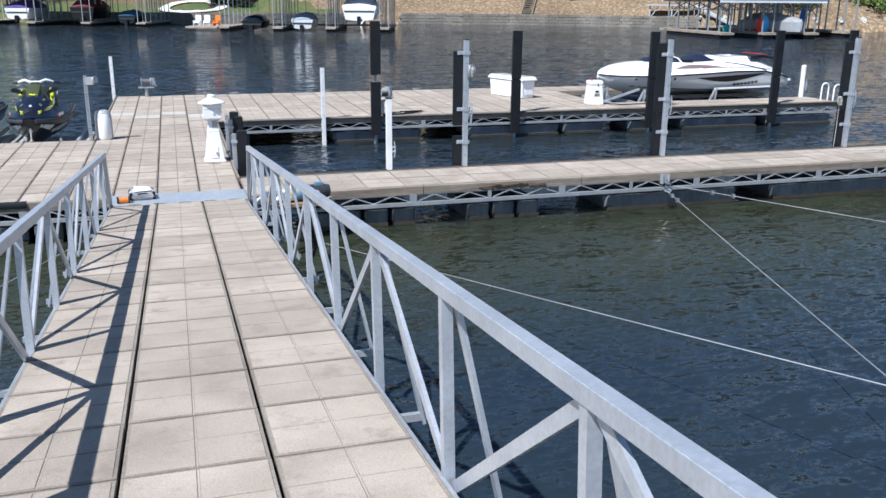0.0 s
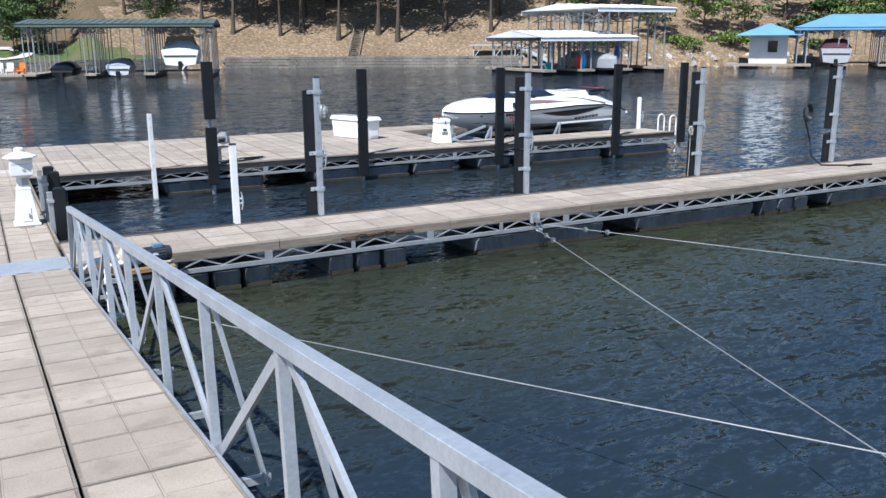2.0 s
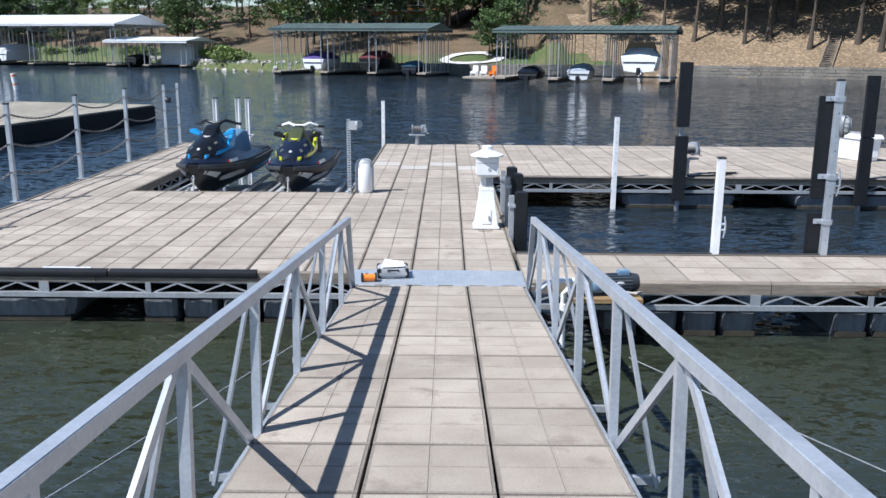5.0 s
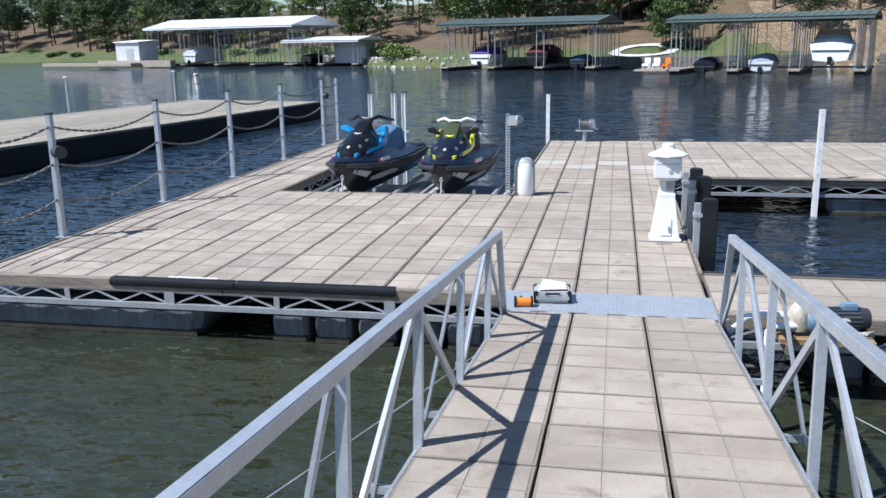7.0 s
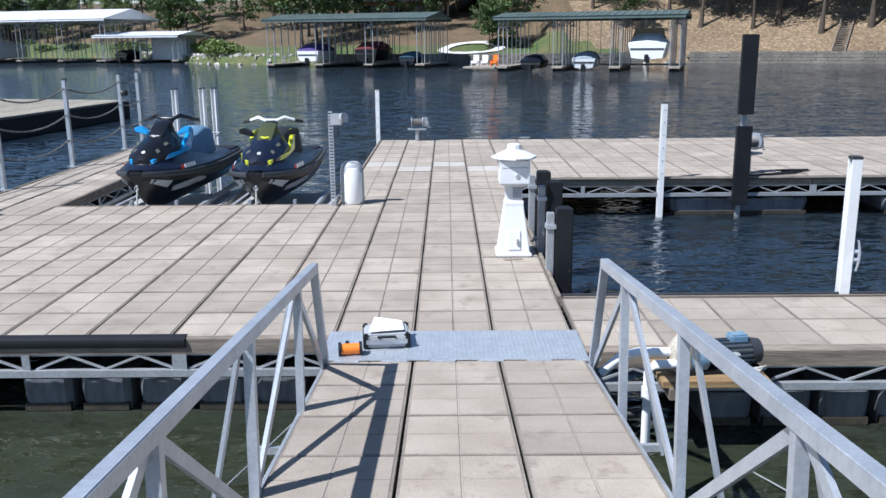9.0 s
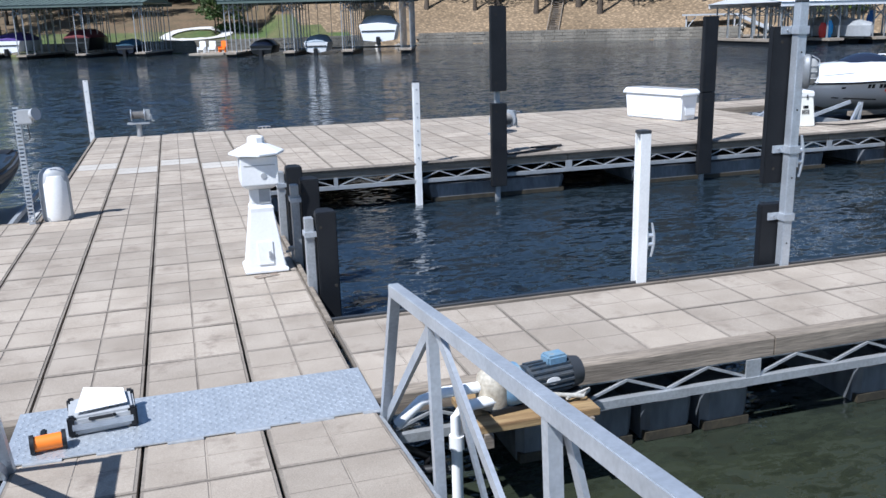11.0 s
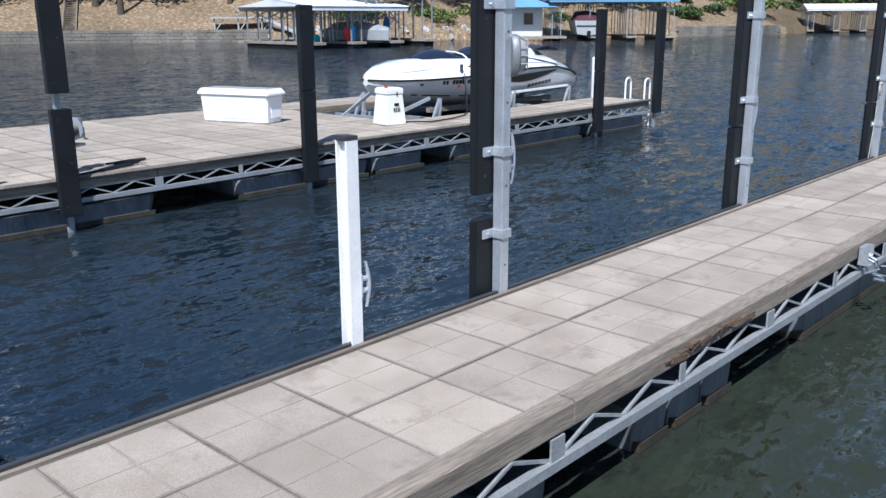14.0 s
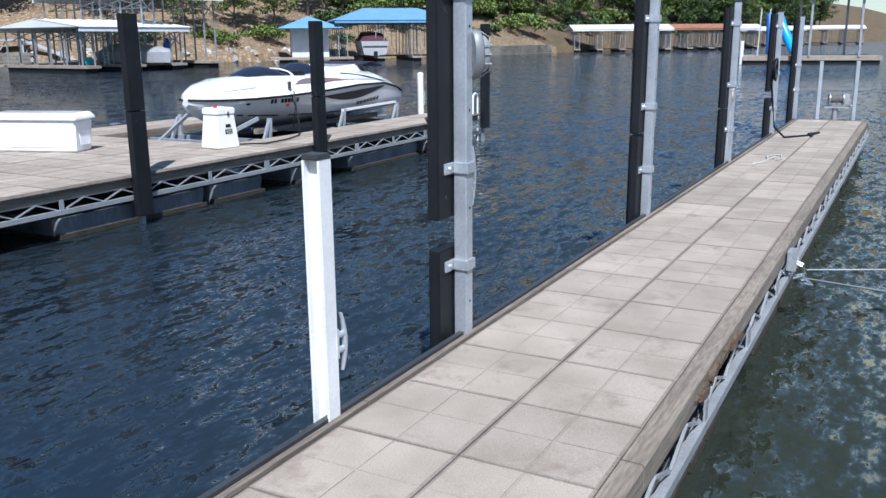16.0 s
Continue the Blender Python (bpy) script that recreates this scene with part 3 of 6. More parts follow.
def steel_post(x, y, top, pads, cl=0.95, lamp=None, brackets=(0.45, 1.05, 1.85)):
    t = thing("mooring_post", (x, y, 0), "square galvanised post with black rubber fender pads behind it", "post", "posts along the finger dock")
    part("tube", Mesh().box((0, 0, (top - 0.75) / 2), (0.082, 0.08, top + 0.75)), GALV, t, bevel=0.006)
    part("cap", Mesh().box((0, 0, top + 0.012), (0.085, 0.075, 0.03)), DGREY, t, bevel=0.008)
    for z0, z1 in pads:
        pad(t, -0.065, 0.10, z0, z1)
    for z in brackets:
        b = Mesh()
        b.box((0, -0.008, z), (0.104, 0.088, 0.062))
        b.box((-0.02, 0.045, z), (0.24, 0.014, 0.062))
        br = part("bracket", b, GALV, t, bevel=0.003)
        for e in (-0.085, 0.07):
            part("bolt", Mesh().cyl((e, 0.028, z), (e, 0.04, z), 0.011, n=6), CHROME, br)
    for z in (0.2, 0.75, 1.3, 1.75):
        part("bolt_hole", Mesh().cyl((0.0, -0.042, z), (0.0, -0.03, z), 0.008, n=8), JOINT, t)
    if cl:
        cleat(t, pose(0.043, -0.01, cl, 0, 0, 90))
    if lamp:
        l = part("bulkhead_lamp", Mesh().lathe((0, 0, 0), [(0.07, 0), (0.078, 0.015), (0.076, 0.045), (0.066, 0.055)], 24, 1.75), DGREY2, t, "grey oval bulkhead lamp", at=pose(0.036, -0.03, lamp, 90, 0, 52), smooth=40)
        part("glass", Mesh().lathe((0, 0, 0.05), [(0.06, 0), (0.057, 0.03), (0.045, 0.052), (0.02, 0.062)], 24, 1.75), mat("frosted_glass", (0.33, 0.33, 0.32), None, 0.15, mix=0.05, bump=0), l, smooth=60)
        g = Mesh()
        for a in (-0.05, 0.0, 0.05):
            g.tube([(-0.066, a, 0.055), (-0.055, a, 0.1), (0.055, a, 0.1), (0.066, a, 0.055)], 0.004)
        g.tube([(0, -0.125, 0.055), (0, -0.09, 0.115), (0, 0.09, 0.115), (0, 0.125, 0.055)], 0.004)
        part("guard", g, GREY, l)
    return t


steel_post(4.86, 13.65, 2.13, [(-0.58, 0.52), (0.70, 1.95)], 0.92, 1.60, (0.42, 0.98, 1.92))
steel_post(8.74, 13.65, 2.12, [(-0.58, 0.78), (0.80, 2.05)], 0.95)
steel_post(12.85, 13.65, 2.12, [(-0.58, 0.72), (0.74, 2.05)], 0.95)
steel_post(16.85, 13.65, 2.08, [(-0.58, 0.62), (0.74, 2.05)], None)
steel_post(19.95, 13.65, 2.06, [(-0.58, 2.0)], 1.1, None, (0.6, 1.1))


def channel_post(x, y, top, bottom=-1.0, holes=True, name="white_post", lab="white painted steel channel post at the dock edge", rz=0.0):
    t = thing(name, pose(x, y, 0, 0, 0, rz), lab, "post")
    m = Mesh()
    prof = [(-0.044, -0.046), (0.044, -0.046), (0.044, -0.034), (0.006, -0.034), (0.006, 0.034), (0.044, 0.034), (0.044, 0.046), (-0.044, 0.046), (-0.044, 0.034), (-0.006, 0.034), (-0.006, -0.034), (-0.044, -0.034)]
    m.loft([[Vector((x, y, z)) for x, y in prof] for z in (bottom, top)])
    part("channel", m, WHITED, t, bevel=0.002)
    part("cap", Mesh().box((0, 0, top + 0.012), (0.092, 0.094, 0.025)), DGREY, t, bevel=0.004)
    if holes:
        for k in range(6):
            z = 0.1 + k * 0.2
            part("bolt", Mesh().cyl((0.0, -0.052, z), (0.0, -0.04, z), 0.012, n=8), GALVW, t)
    return t


cleat(channel_post(3.52, 13.67, 1.19, holes=False), pose(0.045, -0.03, 0.35, 0, 0, 70) @ Matrix.Scale(0.8, 4))
channel_post(3.48, 20.12, 1.20, -1.0)
channel_post(-1.52, 26.1, 1.12, -0.8)


def fender_pile(x, y, spans, w=0.235, lab="tall black rubber fender pile bolted to the dock edge"):
    t = thing("fender_pile", (x, y, 0), lab, "pile", "fender piles along the dock")
    for z0, z1 in spans:
        pad(t, 0, 0, z0, z1, w, 0.16)
    part("post", Mesh().box((0, 0.03, (spans[-1][1] - 0.8) / 2), (0.07, 0.06, spans[-1][1] + 0.75)), GALVW, t)
    return t


fender_pile(4.745, FY - 0.15, [(-0.42, 0.84), (1.02, 2.25)], 0.24)
fender_pile(8.35, FY - 0.15, [(-0.5, 0.83), (0.84, 2.02)])
fender_pile(12.2, FY - 0.15, [(-0.5, 0.78), (0.79, 1.98)])
fender_pile(16.05, FY - 0.15, [(-0.5, 0.75), (0.76, 2.0)])
fender_pile(18.5, FY - 0.15, [(-0.3, 0.85), (0.86, 2.0)])
for y, h in ((14.55, 0.62), (15.35, 0.75), (16.4, 0.7)):
    t = thing("fender_post", (1.08, y, 0), "short black fender board on a steel post beside the slip", "post", "fender posts beside the slip")
    pad(t, 0.09, 0, -0.6, h, 0.16, 0.2)
    part("post", Mesh().box((-0.04, 0, (h - 0.7) / 2), (0.07, 0.09, h + 0.6)), GALVW, t, bevel=0.004)
    part("bracket", Mesh().box((-0.02, 0, h - 0.18), (0.13, 0.13, 0.04)), GALV, t)


# ---- things on the docks ----
def pedestal(at):
    t = thing("power_pedestal", at, "white dock power pedestal with a lantern cap on a concrete deck", "pedestal")
    b = Mesh()
    b.loft([[Vector((x * w, y * w, z)) for x, y in ((-1, -1), (1, -1), (1, 1), (-1, 1))] for w, z in ((0.185, 0), (0.185, 0.03), (0.165, 0.035), (0.10, 0.52), (0.10, 0.56), (0.085, 0.58), (0.085, 0.72))])
    part("body", b, WHITE, t, bevel=0.006)
    d = part("meter_door", Mesh().box((0.0, -0.152, 0.17), (0.13, 0.012, 0.2), Matrix.Rotation(-0.13, 3, "X")), WHITE, t, bevel=0.003)
    part("latch", Mesh().box((0.03, -0.168, 0.16), (0.018, 0.025, 0.055)), GREY, d)
    part("outlet_panel", Mesh().box((0.03, -0.088, 0.655), (0.09, 0.012, 0.12)), GREY, t, "grey outlet panel")
    h = Mesh()
    h.loft([[Vector((x * w, y * w, z)) for x, y in ((-1, -1), (1, -1), (1, 1), (-1, 1))] for w, z in ((0.10, 0.72), (0.155, 0.76), (0.155, 1.0))])
    hd = part("head", h, WHITE, t, "white boxy pedestal head", bevel=0.006)
    part("seal", Mesh().lathe((0, 0, 0), [(0.024, 0), (0.024, 0.006)], 16), GREY, hd, at=pose(0.03, -0.155, 0.84, 90))
    part("seam", Mesh().box((0, -0.156, 0.93), (0.26, 0.004, 0.007)), GREY, hd)
    part("roof", Mesh().lathe((0, 0, 1.0), [(0.16, 0.0), (0.235, 0.012), (0.235, 0.03), (0.09, 0.095), (0.075, 0.10), (0.07, 0.15), (0.05, 0.16), (0.01, 0.163)], 8), WHITE, t, bevel=0.003)
    s = part("water_valve", Mesh().tube([(0.19, 0.02, 0.12), (0.24, 0.0, 0.13), (0.25, 0.0, 0.05)], 0.012, 8), GALVW, t, "small steel tap")
    part("handle", Mesh().cyl((0.235, -0.01, 0.15), (0.235, 0.0, 0.16), 0.03, n=10), GREY, s)
    part("stain_plate", Mesh().box((-0.02, -0.27, 0.002), (0.2, 0.08, 0.004), Matrix.Rotation(0.3, 3, "Z")), RUST, t)
    return t


pedestal((0.735, 15.25, 0.0))

# the cleaning canister and the meter post beside the slip
t = thing("canister", (-1.27, 18.17, 0), "rounded white and grey plastic canister standing on the dock", "canister")
part("body", Mesh().lathe((0, 0, 0), [(0.15, 0), (0.165, 0.05), (0.16, 0.45), (0.14, 0.54), (0.09, 0.59), (0.02, 0.6)], 18, 0.8), GREY, t, smooth=50)
part("front_cover", Mesh().lathe((0.01, -0.03, 0.01), [(0.12, 0), (0.14, 0.05), (0.135, 0.42), (0.11, 0.5), (0.03, 0.53)], 18, 0.85), WHITE, t, "white front cover", smooth=50)
t = thing("meter_post", (-1.52, 18.02, 0), "perforated galvanised post with a grey electrical box", "post")
m = Mesh()
for s in (-1, 1):
    m.box((s * 0.028, 0, 0.42), (0.006, 0.05, 1.64))
for k in range(40):
    m.box((0, -0.024, -0.36 + k * 0.042), (0.056, 0.004, 0.022))
part("perforated_post", m, GALV, t)
b = part("junction_box", Mesh().box((0.08, -0.02, 1.18), (0.15, 0.09, 0.15)), GREY, t, "grey junction box", bevel=0.008)
part("lamp_head", Mesh().cyl((0.16, -0.03, 1.2), (0.2, -0.06, 1.21), 0.06, 0.07, 14), GREY, b, smooth=40)
part("wire", Mesh().tube([(0.1, -0.05, 1.1), (0.11, -0.06, 0.95), (0.05, -0.05, 0.9)], 0.006), CABLE, t)


def winch(at, posts=False, s=1.0):
    t = thing("winch", at if isinstance(at, Matrix) else Matrix.Translation(at), "galvanised hand winch with a cable drum on a short pedestal", "winch", "dock winches")
    part("pedestal", Mesh().cyl((0, 0, 0), (0, 0, 0.24 * s), 0.05 * s, n=12), GALVW, t, smooth=40)
    part("base", Mesh().box((0, 0, 0.26 * s), (0.42 * s, 0.16 * s, 0.03)), GALVW, t)
    d = Mesh()
    d.loft([d.ring((-0.115 * s + k * 0.0115 * s, 0, 0.42 * s), (1, 0, 0), (0.078 if k % 2 else 0.068) * s, 16) for k in range(21)])
    part("drum", d, CHAIN, t, "drum wound with steel cable", smooth=40)
    for x in (-0.13, 0.12):
        part("flange", Mesh().cyl((x * s, 0, 0.42 * s), ((x + 0.015) * s, 0, 0.42 * s), 0.115 * s, n=20), GALV, t, smooth=40)
    part("gearbox", Mesh().box((0.19 * s, 0, 0.42 * s), (0.09 * s, 0.12 * s, 0.2 * s)), GALVW, t, bevel=0.01)
    part("crank", Mesh().tube([(0.2 * s, -0.05, 0.42 * s), (0.25 * s, -0.06, 0.42 * s), (0.26 * s, -0.06, 0.30 * s), (0.31 * s, -0.06, 0.30 * s)], 0.011), GALVW, t)
    if posts:
        for x in (-0.33, 0.36):
            part("side_post", Mesh().box((x, 0.02, 0.55), (0.07, 0.06, 1.3)), GALV, t, "galvanised side post", bevel=0.004)
    return t


winch((-0.62, 25.85, 0))
winch(pose(20.1, 12.9, -0.02, 0, 0, -75), True, 1.05)
t = winch(pose(5.02, 20.62, 0, 0, 0, 35), False, 1.25)
cab = Mesh().tube([(4.75, 20.25, 0.5), (4.82, 20.2, 0.1), (5.0, 20.3, 0.02), (5.3, 20.38, 0.025), (5.75, 20.5, 0.02), (5.95, 20.62, 0.03), (5.85, 20.72, 0.03), (5.6, 20.6, 0.045), (5.85, 20.55, 0.06), (6.05, 20.66, 0.05), (5.9, 20.8, 0.03), (5.5, 20.62, 0.05)], 0.016, 8)
solo("power_cable", cab, CABLE, "coiled black power cable lying on the deck", "cable", smooth=60)

# dock box
t = thing("dock_box", pose(9.66, 23.66, 0, 0, 0, 19) @ Matrix.Diagonal((1.0, 0.9, 1.25, 1)), "long white fibreglass dock box with a lipped lid", "storage box")
b = Mesh()
b.loft([[Vector((x * w, y * l, z)) for x, y in ((-1, -1), (1, -1), (1, 1), (-1, 1))] for w, l, z in ((0.22, 0.78, 0), (0.25, 0.82, 0.40))])
part("body", b, GELW, t, bevel=0.02, smooth=40)
part("panel", Mesh().box((-0.235, -0.1, 0.16), (0.012, 1.2, 0.2), Matrix.Rotation(-0.075, 3, "Y")), GELW, t, bevel=0.004)
part("panel", Mesh().box((0.02, -0.805, 0.2), (0.3, 0.012, 0.24), Matrix.Rotation(-0.1, 3, "X")), GELW, t, bevel=0.004)
b = Mesh()
b.loft([[Vector((x * w, y * l, z)) for x, y in ((-1, -1), (1, -1), (1, 1), (-1, 1))] for w, l, z in ((0.285, 0.86, 0.40), (0.285, 0.86, 0.43), (0.24, 0.80, 0.49))])
part("lid", b, GELW, t, bevel=0.008, smooth=40)

# lift control bin
t = thing("lift_control_bin", pose(11.15, 21.3, 0, 0, 0, -8), "tapered white plastic boat-lift control bin with dark markings", "bin")
b = Mesh()
b.loft([[Vector((x * w, y * w, z)) for x, y in ((-1, -1), (1, -1), (1, 1), (-1, 1))] for w, z in ((0.22, 0), (0.175, 0.54))])
part("body", b, mat("ivory_plastic", (0.78, 0.77, 0.70), (0.74, 0.73, 0.66), 0.4, mix=0.04, bump=0.02), t, bevel=0.015, smooth=40)
b = Mesh()
b.loft([[Vector((x * w, y * w, z)) for x, y in ((-1, -1), (1, -1), (1, 1), (-1, 1))] for w, z in ((0.185, 0.54), (0.185, 0.63), (0.16, 0.645))])
part("lid", b, WHITE, t, bevel=0.01)
part("latch", Mesh().box((0.04, -0.19, 0.55), (0.02, 0.02, 0.06)), DGREY, t)
mk = Mesh()
for x, w, z, h in ((-0.055, 0.028, 0.27, 0.075), (-0.015, 0.026, 0.27, 0.075), (0.025, 0.022, 0.27, 0.075), (0.06, 0.022, 0.27, 0.075)):
    mk.box((x + 0.02, -0.203, z), (w, 0.004, h), Matrix.Rotation(-0.08, 3, "X"))
mk.box((0.02, -0.197, 0.36), (0.10, 0.004, 0.05), Matrix.Rotation(-0.08, 3, "X"))
part("printed_mark", mk, BLACK, t, "dark printed badge shapes")
part("red_cap", Mesh().cyl((-0.1, -0.05, 0.645), (-0.1, -0.05, 0.69), 0.03, n=12), RED, t, "red cap", smooth=40)
hose = Mesh().tube([(11.4, 21.2, 0.03), (11.8, 20.9, 0.02), (12.4, 20.95, 0.02), (13.0, 21.15, 0.02), (13.5, 21.5, 0.05), (13.75, 21.8, 0.75)], 0.013)
solo("power_cable", hose, CABLE, "black cable running from the lift bin to the boat", "cable", smooth=60)


# ---- boats ----
def ring_of(x, pts):
    """Full ring round the hull from half-section points (y, z), keel first."""
    return [Vector((x, y, z)) for y, z in pts] + [Vector((x, -y, z)) for y, z in reversed(pts) if y > 1e-4]


def sport_boat(m):
    t = thing("sport_boat", m, "white and silver jet boat with dark screens, on a lift", "boat")
    X = (0.0, 0.18, 0.5, 1.1, 2.0, 3.2, 4.4, 5.5, 6.2, 6.55)
    RY = (0.05, 0.30, 0.55, 0.82, 1.03, 1.13, 1.15, 1.12, 1.05, 0.98)
    RZ = (0.74, 0.73, 0.72, 0.72, 0.74, 0.79, 0.85, 0.84, 0.72, 0.60)
    CY = (0.02, 0.12, 0.28, 0.52, 0.80, 0.95, 1.0, 1.0, 0.96, 0.9)
    CZ = (0.62, 0.50, 0.42, 0.36, 0.31, 0.28, 0.27, 0.27, 0.28, 0.30)
    KZ = (0.60, 0.42, 0.28, 0.14, 0.05, 0.0, 0.0, 0.0, 0.03, 0.1)
    DZ = (0.80, 0.90, 1.00, 1.09, 1.12, 1.09, 1.16, 1.14, 0.92, 0.66)
    DY = (0.03, 0.22, 0.40, 0.58, 0.72, 0.80, 0.82, 0.76, 0.72, 0.8)
    hull = [[Vector((x, y, z)) for y, z in ((-ry, rz), (-(ry + cy) / 2 - 0.05, (rz + cz) / 2 - 0.02), (-cy, cz), (0, kz), (cy, cz), ((ry + cy) / 2 + 0.05, (rz + cz) / 2 - 0.02), (ry, rz))] for x, ry, rz, cy, cz, kz in zip(X, RY, RZ, CY, CZ, KZ)]
    h = part("hull", Mesh().loft(hull), GELG, t, "silver-white hull", smooth=35)
    deck = [[Vector((x, y, z)) for y, z in ((-ry, rz + 0.004), (-(ry * 0.45 + dy * 0.55), rz + (dz - rz) * 0.62), (-dy * 0.75, dz), (0, dz + 0.03), (dy * 0.75, dz), ((ry * 0.45 + dy * 0.55), rz + (dz - rz) * 0.62), (ry, rz + 0.004))] for x, ry, rz, dz, dy in zip(X, RY, RZ, DZ, DY)]
    d = part("deck", Mesh().loft(deck), GELW, t, "glossy white deck moulding", smooth=50)
    rail = Mesh()
    for s in (-1, 1):
        rail.tube([(x, s * (y + 0.022), z) for x, y, z in zip(X, RY, RZ)], 0.026, 6)
    part("rub_rail", rail, BLACK, t, "black rub rail", smooth=60)

    def side(x, z):
        ry, rz, cy, cz = (float(np.interp(x, X, q)) for q in (RY, RZ, CY, CZ))
        return float(np.interp(z, (cz, (rz + cz) / 2 - 0.02, rz), (cy, (ry + cy) / 2 + 0.05, ry)))

    def top(x, z):
        ry, rz, dz, dy = (float(np.interp(x, X, q)) for q in (RY, RZ, DZ, DY))
        return float(np.interp(z, (rz, rz + (dz - rz) * 0.62, dz), (ry, ry * 0.45 + dy * 0.55, dy * 0.75)))

    def decal(x0, x1, low, high, s, place, n=12, lift=0.014):
        """A thin skin on the boat's side between two curves of height."""
        m = Mesh()
        k = 4
        for off in (lift, -0.01):
            vs, o = [], 0
            for i in range(n + 1):
                u = i / n
                x = x0 + (x1 - x0) * u
                a, b = low(u), high(u)
                for j in range(k + 1):
                    z = a + (b - a) * j / k
                    vs.append((x, s * (place(x, z) + off), z))
            m.add(vs, [(i * (k + 1) + j, (i + 1) * (k + 1) + j, (i + 1) * (k + 1) + j + 1, i * (k + 1) + j + 1) for i in range(n) for j in range(k)])
        return m

    for s in (-1, 1):
        part("side_graphic", decal(3.0, 5.5, lambda u: 0.66 - 0.20 * math.sin(math.pi * u) * (1 - 0.35 * u) + 0.1 * u, lambda u: 0.665 + 0.12 * u, s, side), GELB, h, "black wedge graphic on the hull side")
        part("chine_shade", decal(0.9, 6.3, lambda u: float(np.interp(0.9 + 5.4 * u, X, CZ)) + 0.005, lambda u: float(np.interp(0.9 + 5.4 * u, X, CZ)) + 0.035, s, side), DGREY, h)
        for k in range(7):
            part("side_badge", decal(4.35 + k * 0.135, 4.35 + k * 0.135 + 0.105, lambda u: 0.40 + 0.012 * k, lambda u: 0.475 + 0.012 * k, s, side, 2), DGREY, h)
        for k in range(9):
            if k not in (2, 7):
                part("number_bar", decal(1.5 + k * 0.085, 1.5 + k * 0.085 + 0.066, lambda u: 0.60, lambda u: 0.685, s, side, 2), BLACK, h)
        part("number_bar", decal(1.9, 1.98, lambda u: 0.52, lambda u: 0.575, s, side, 2), RED, h)
        part("deck_stripe", decal(2.3, 4.3, lambda u: 0.95 + 0.02 * u, lambda u: 0.955 + 0.16 * math.sin(math.pi * u ** 0.8) * 0.6, s, top), mat("grey_red_fade", (0.16, 0.15, 0.15), (0.24, 0.10, 0.09), 0.4, big=2.2), d, "dark and red flash on the deck side")
        part("deck_stripe", decal(4.2, 5.6, lambda u: 1.09 - 0.24 * u ** 1.5, lambda u: 1.115 - 0.22 * u ** 1.5, s, top), GELB, d)
        part("deck_stripe", decal(3.9, 5.9, lambda u: 0.98 - 0.1 * u ** 1.5, lambda u: 1.0 - 0.09 * u ** 1.5, s, top), GREY, d)
        part("bow_crease", decal(0.55, 1.25, lambda u: 0.88 + 0.05 * u, lambda u: 0.893 + 0.055 * u, s, top), GREY, d)
        part("through_hull", decal(0.95, 1.03, lambda u: 0.6, lambda u: 0.64, s, side, 2), BLACK, h)
    for x0, ln, tp in ((1.55, 1.15, 0.26), (3.0, 1.1, 0.30)):
        rings = []
        for k in range(7):
            a = k / 6
            hh = tp * math.sin(math.pi * (0.12 + 0.72 * a)) * (1 if a < 0.8 else 0.8)
            ww = 0.34 + 0.22 * a
            rings.append([Vector((x0 + ln * a, ww * math.cos(math.pi * j / 8), 1.06 + hh * math.sin(math.pi * j / 8))) for j in range(9)])
        sc = part("wind_screen", Mesh().loft(rings), mat("dark_navy_screen", (0.012, 0.018, 0.035), (0.02, 0.026, 0.045), 0.25, mix=0.1, bump=0), t, "dark navy wraparound screen", smooth=60)
        fr = Mesh().tube([(x0 + ln, (0.58) * math.cos(math.pi * j / 8), 1.06 + tp * 0.75 * math.sin(math.pi * j / 8)) for j in range(9)], 0.018)
        part("frame", fr, GELW, sc, smooth=60)
    part("seat_back", Mesh().box((3.0, 0, 1.12), (0.35, 1.1, 0.14)), SEAT, t, bevel=0.04, smooth=40)
    part("side_vent", Mesh().box((3.55, -0.97, 0.95), (0.6, 0.05, 0.06), Matrix.Rotation(-0.06, 3, "Y")), mat("red_grey_vent", (0.32, 0.09, 0.08), (0.2, 0.2, 0.2), 0.5, big=8), t, "red and dark side vent", bevel=0.01)
    e = Mesh()
    e.loft([[Vector((x, y * w, z)) for y, z in ((-1, z0), (-0.8, z1), (0.8, z1), (1, z0))] for x, w, z0, z1 in ((4.3, 0.7, 1.1, 1.24), (5.2, 0.66, 1.1, 1.28), (5.8, 0.5, 1.02, 1.16), (6.2, 0.4, 0.9, 0.98))])
    part("engine_cover", e, GELW, t, "white engine cover", bevel=0.03, smooth=50)
    s = Mesh()
    s.loft([[Vector((x, y, z)) for y, z in ((-0.75, a), (0.75, a), (0.7, b), (-0.7, b))] for x, a, b in ((5.2, 1.22, 1.27), (5.7, 1.24, 1.33), (6.1, 1.2, 1.25))])
    sp = part("tow_spoiler", s, GELB, t, "dark spoiler with a red top edge", bevel=0.01)
    part("red_edge", Mesh().box((5.85, 0, 1.322), (0.3, 1.1, 0.012), Matrix.Rotation(0.03, 3, "Y")), RED, sp)
    part("swim_platform", Mesh().box((6.62, 0, 0.52), (0.35, 1.7, 0.1)), GELW, t, bevel=0.03, smooth=40)
    part("bow_light", Mesh().box((0.25, -0.2, 0.8), (0.12, 0.02, 0.03)), BLACK, t)
    part("bow_cloth", Mesh().box((0.95, 0.0, 1.05), (0.3, 0.3, 0.05)), GELC, t, "bright blue cloth on the bow", bevel=0.02, smooth=40)
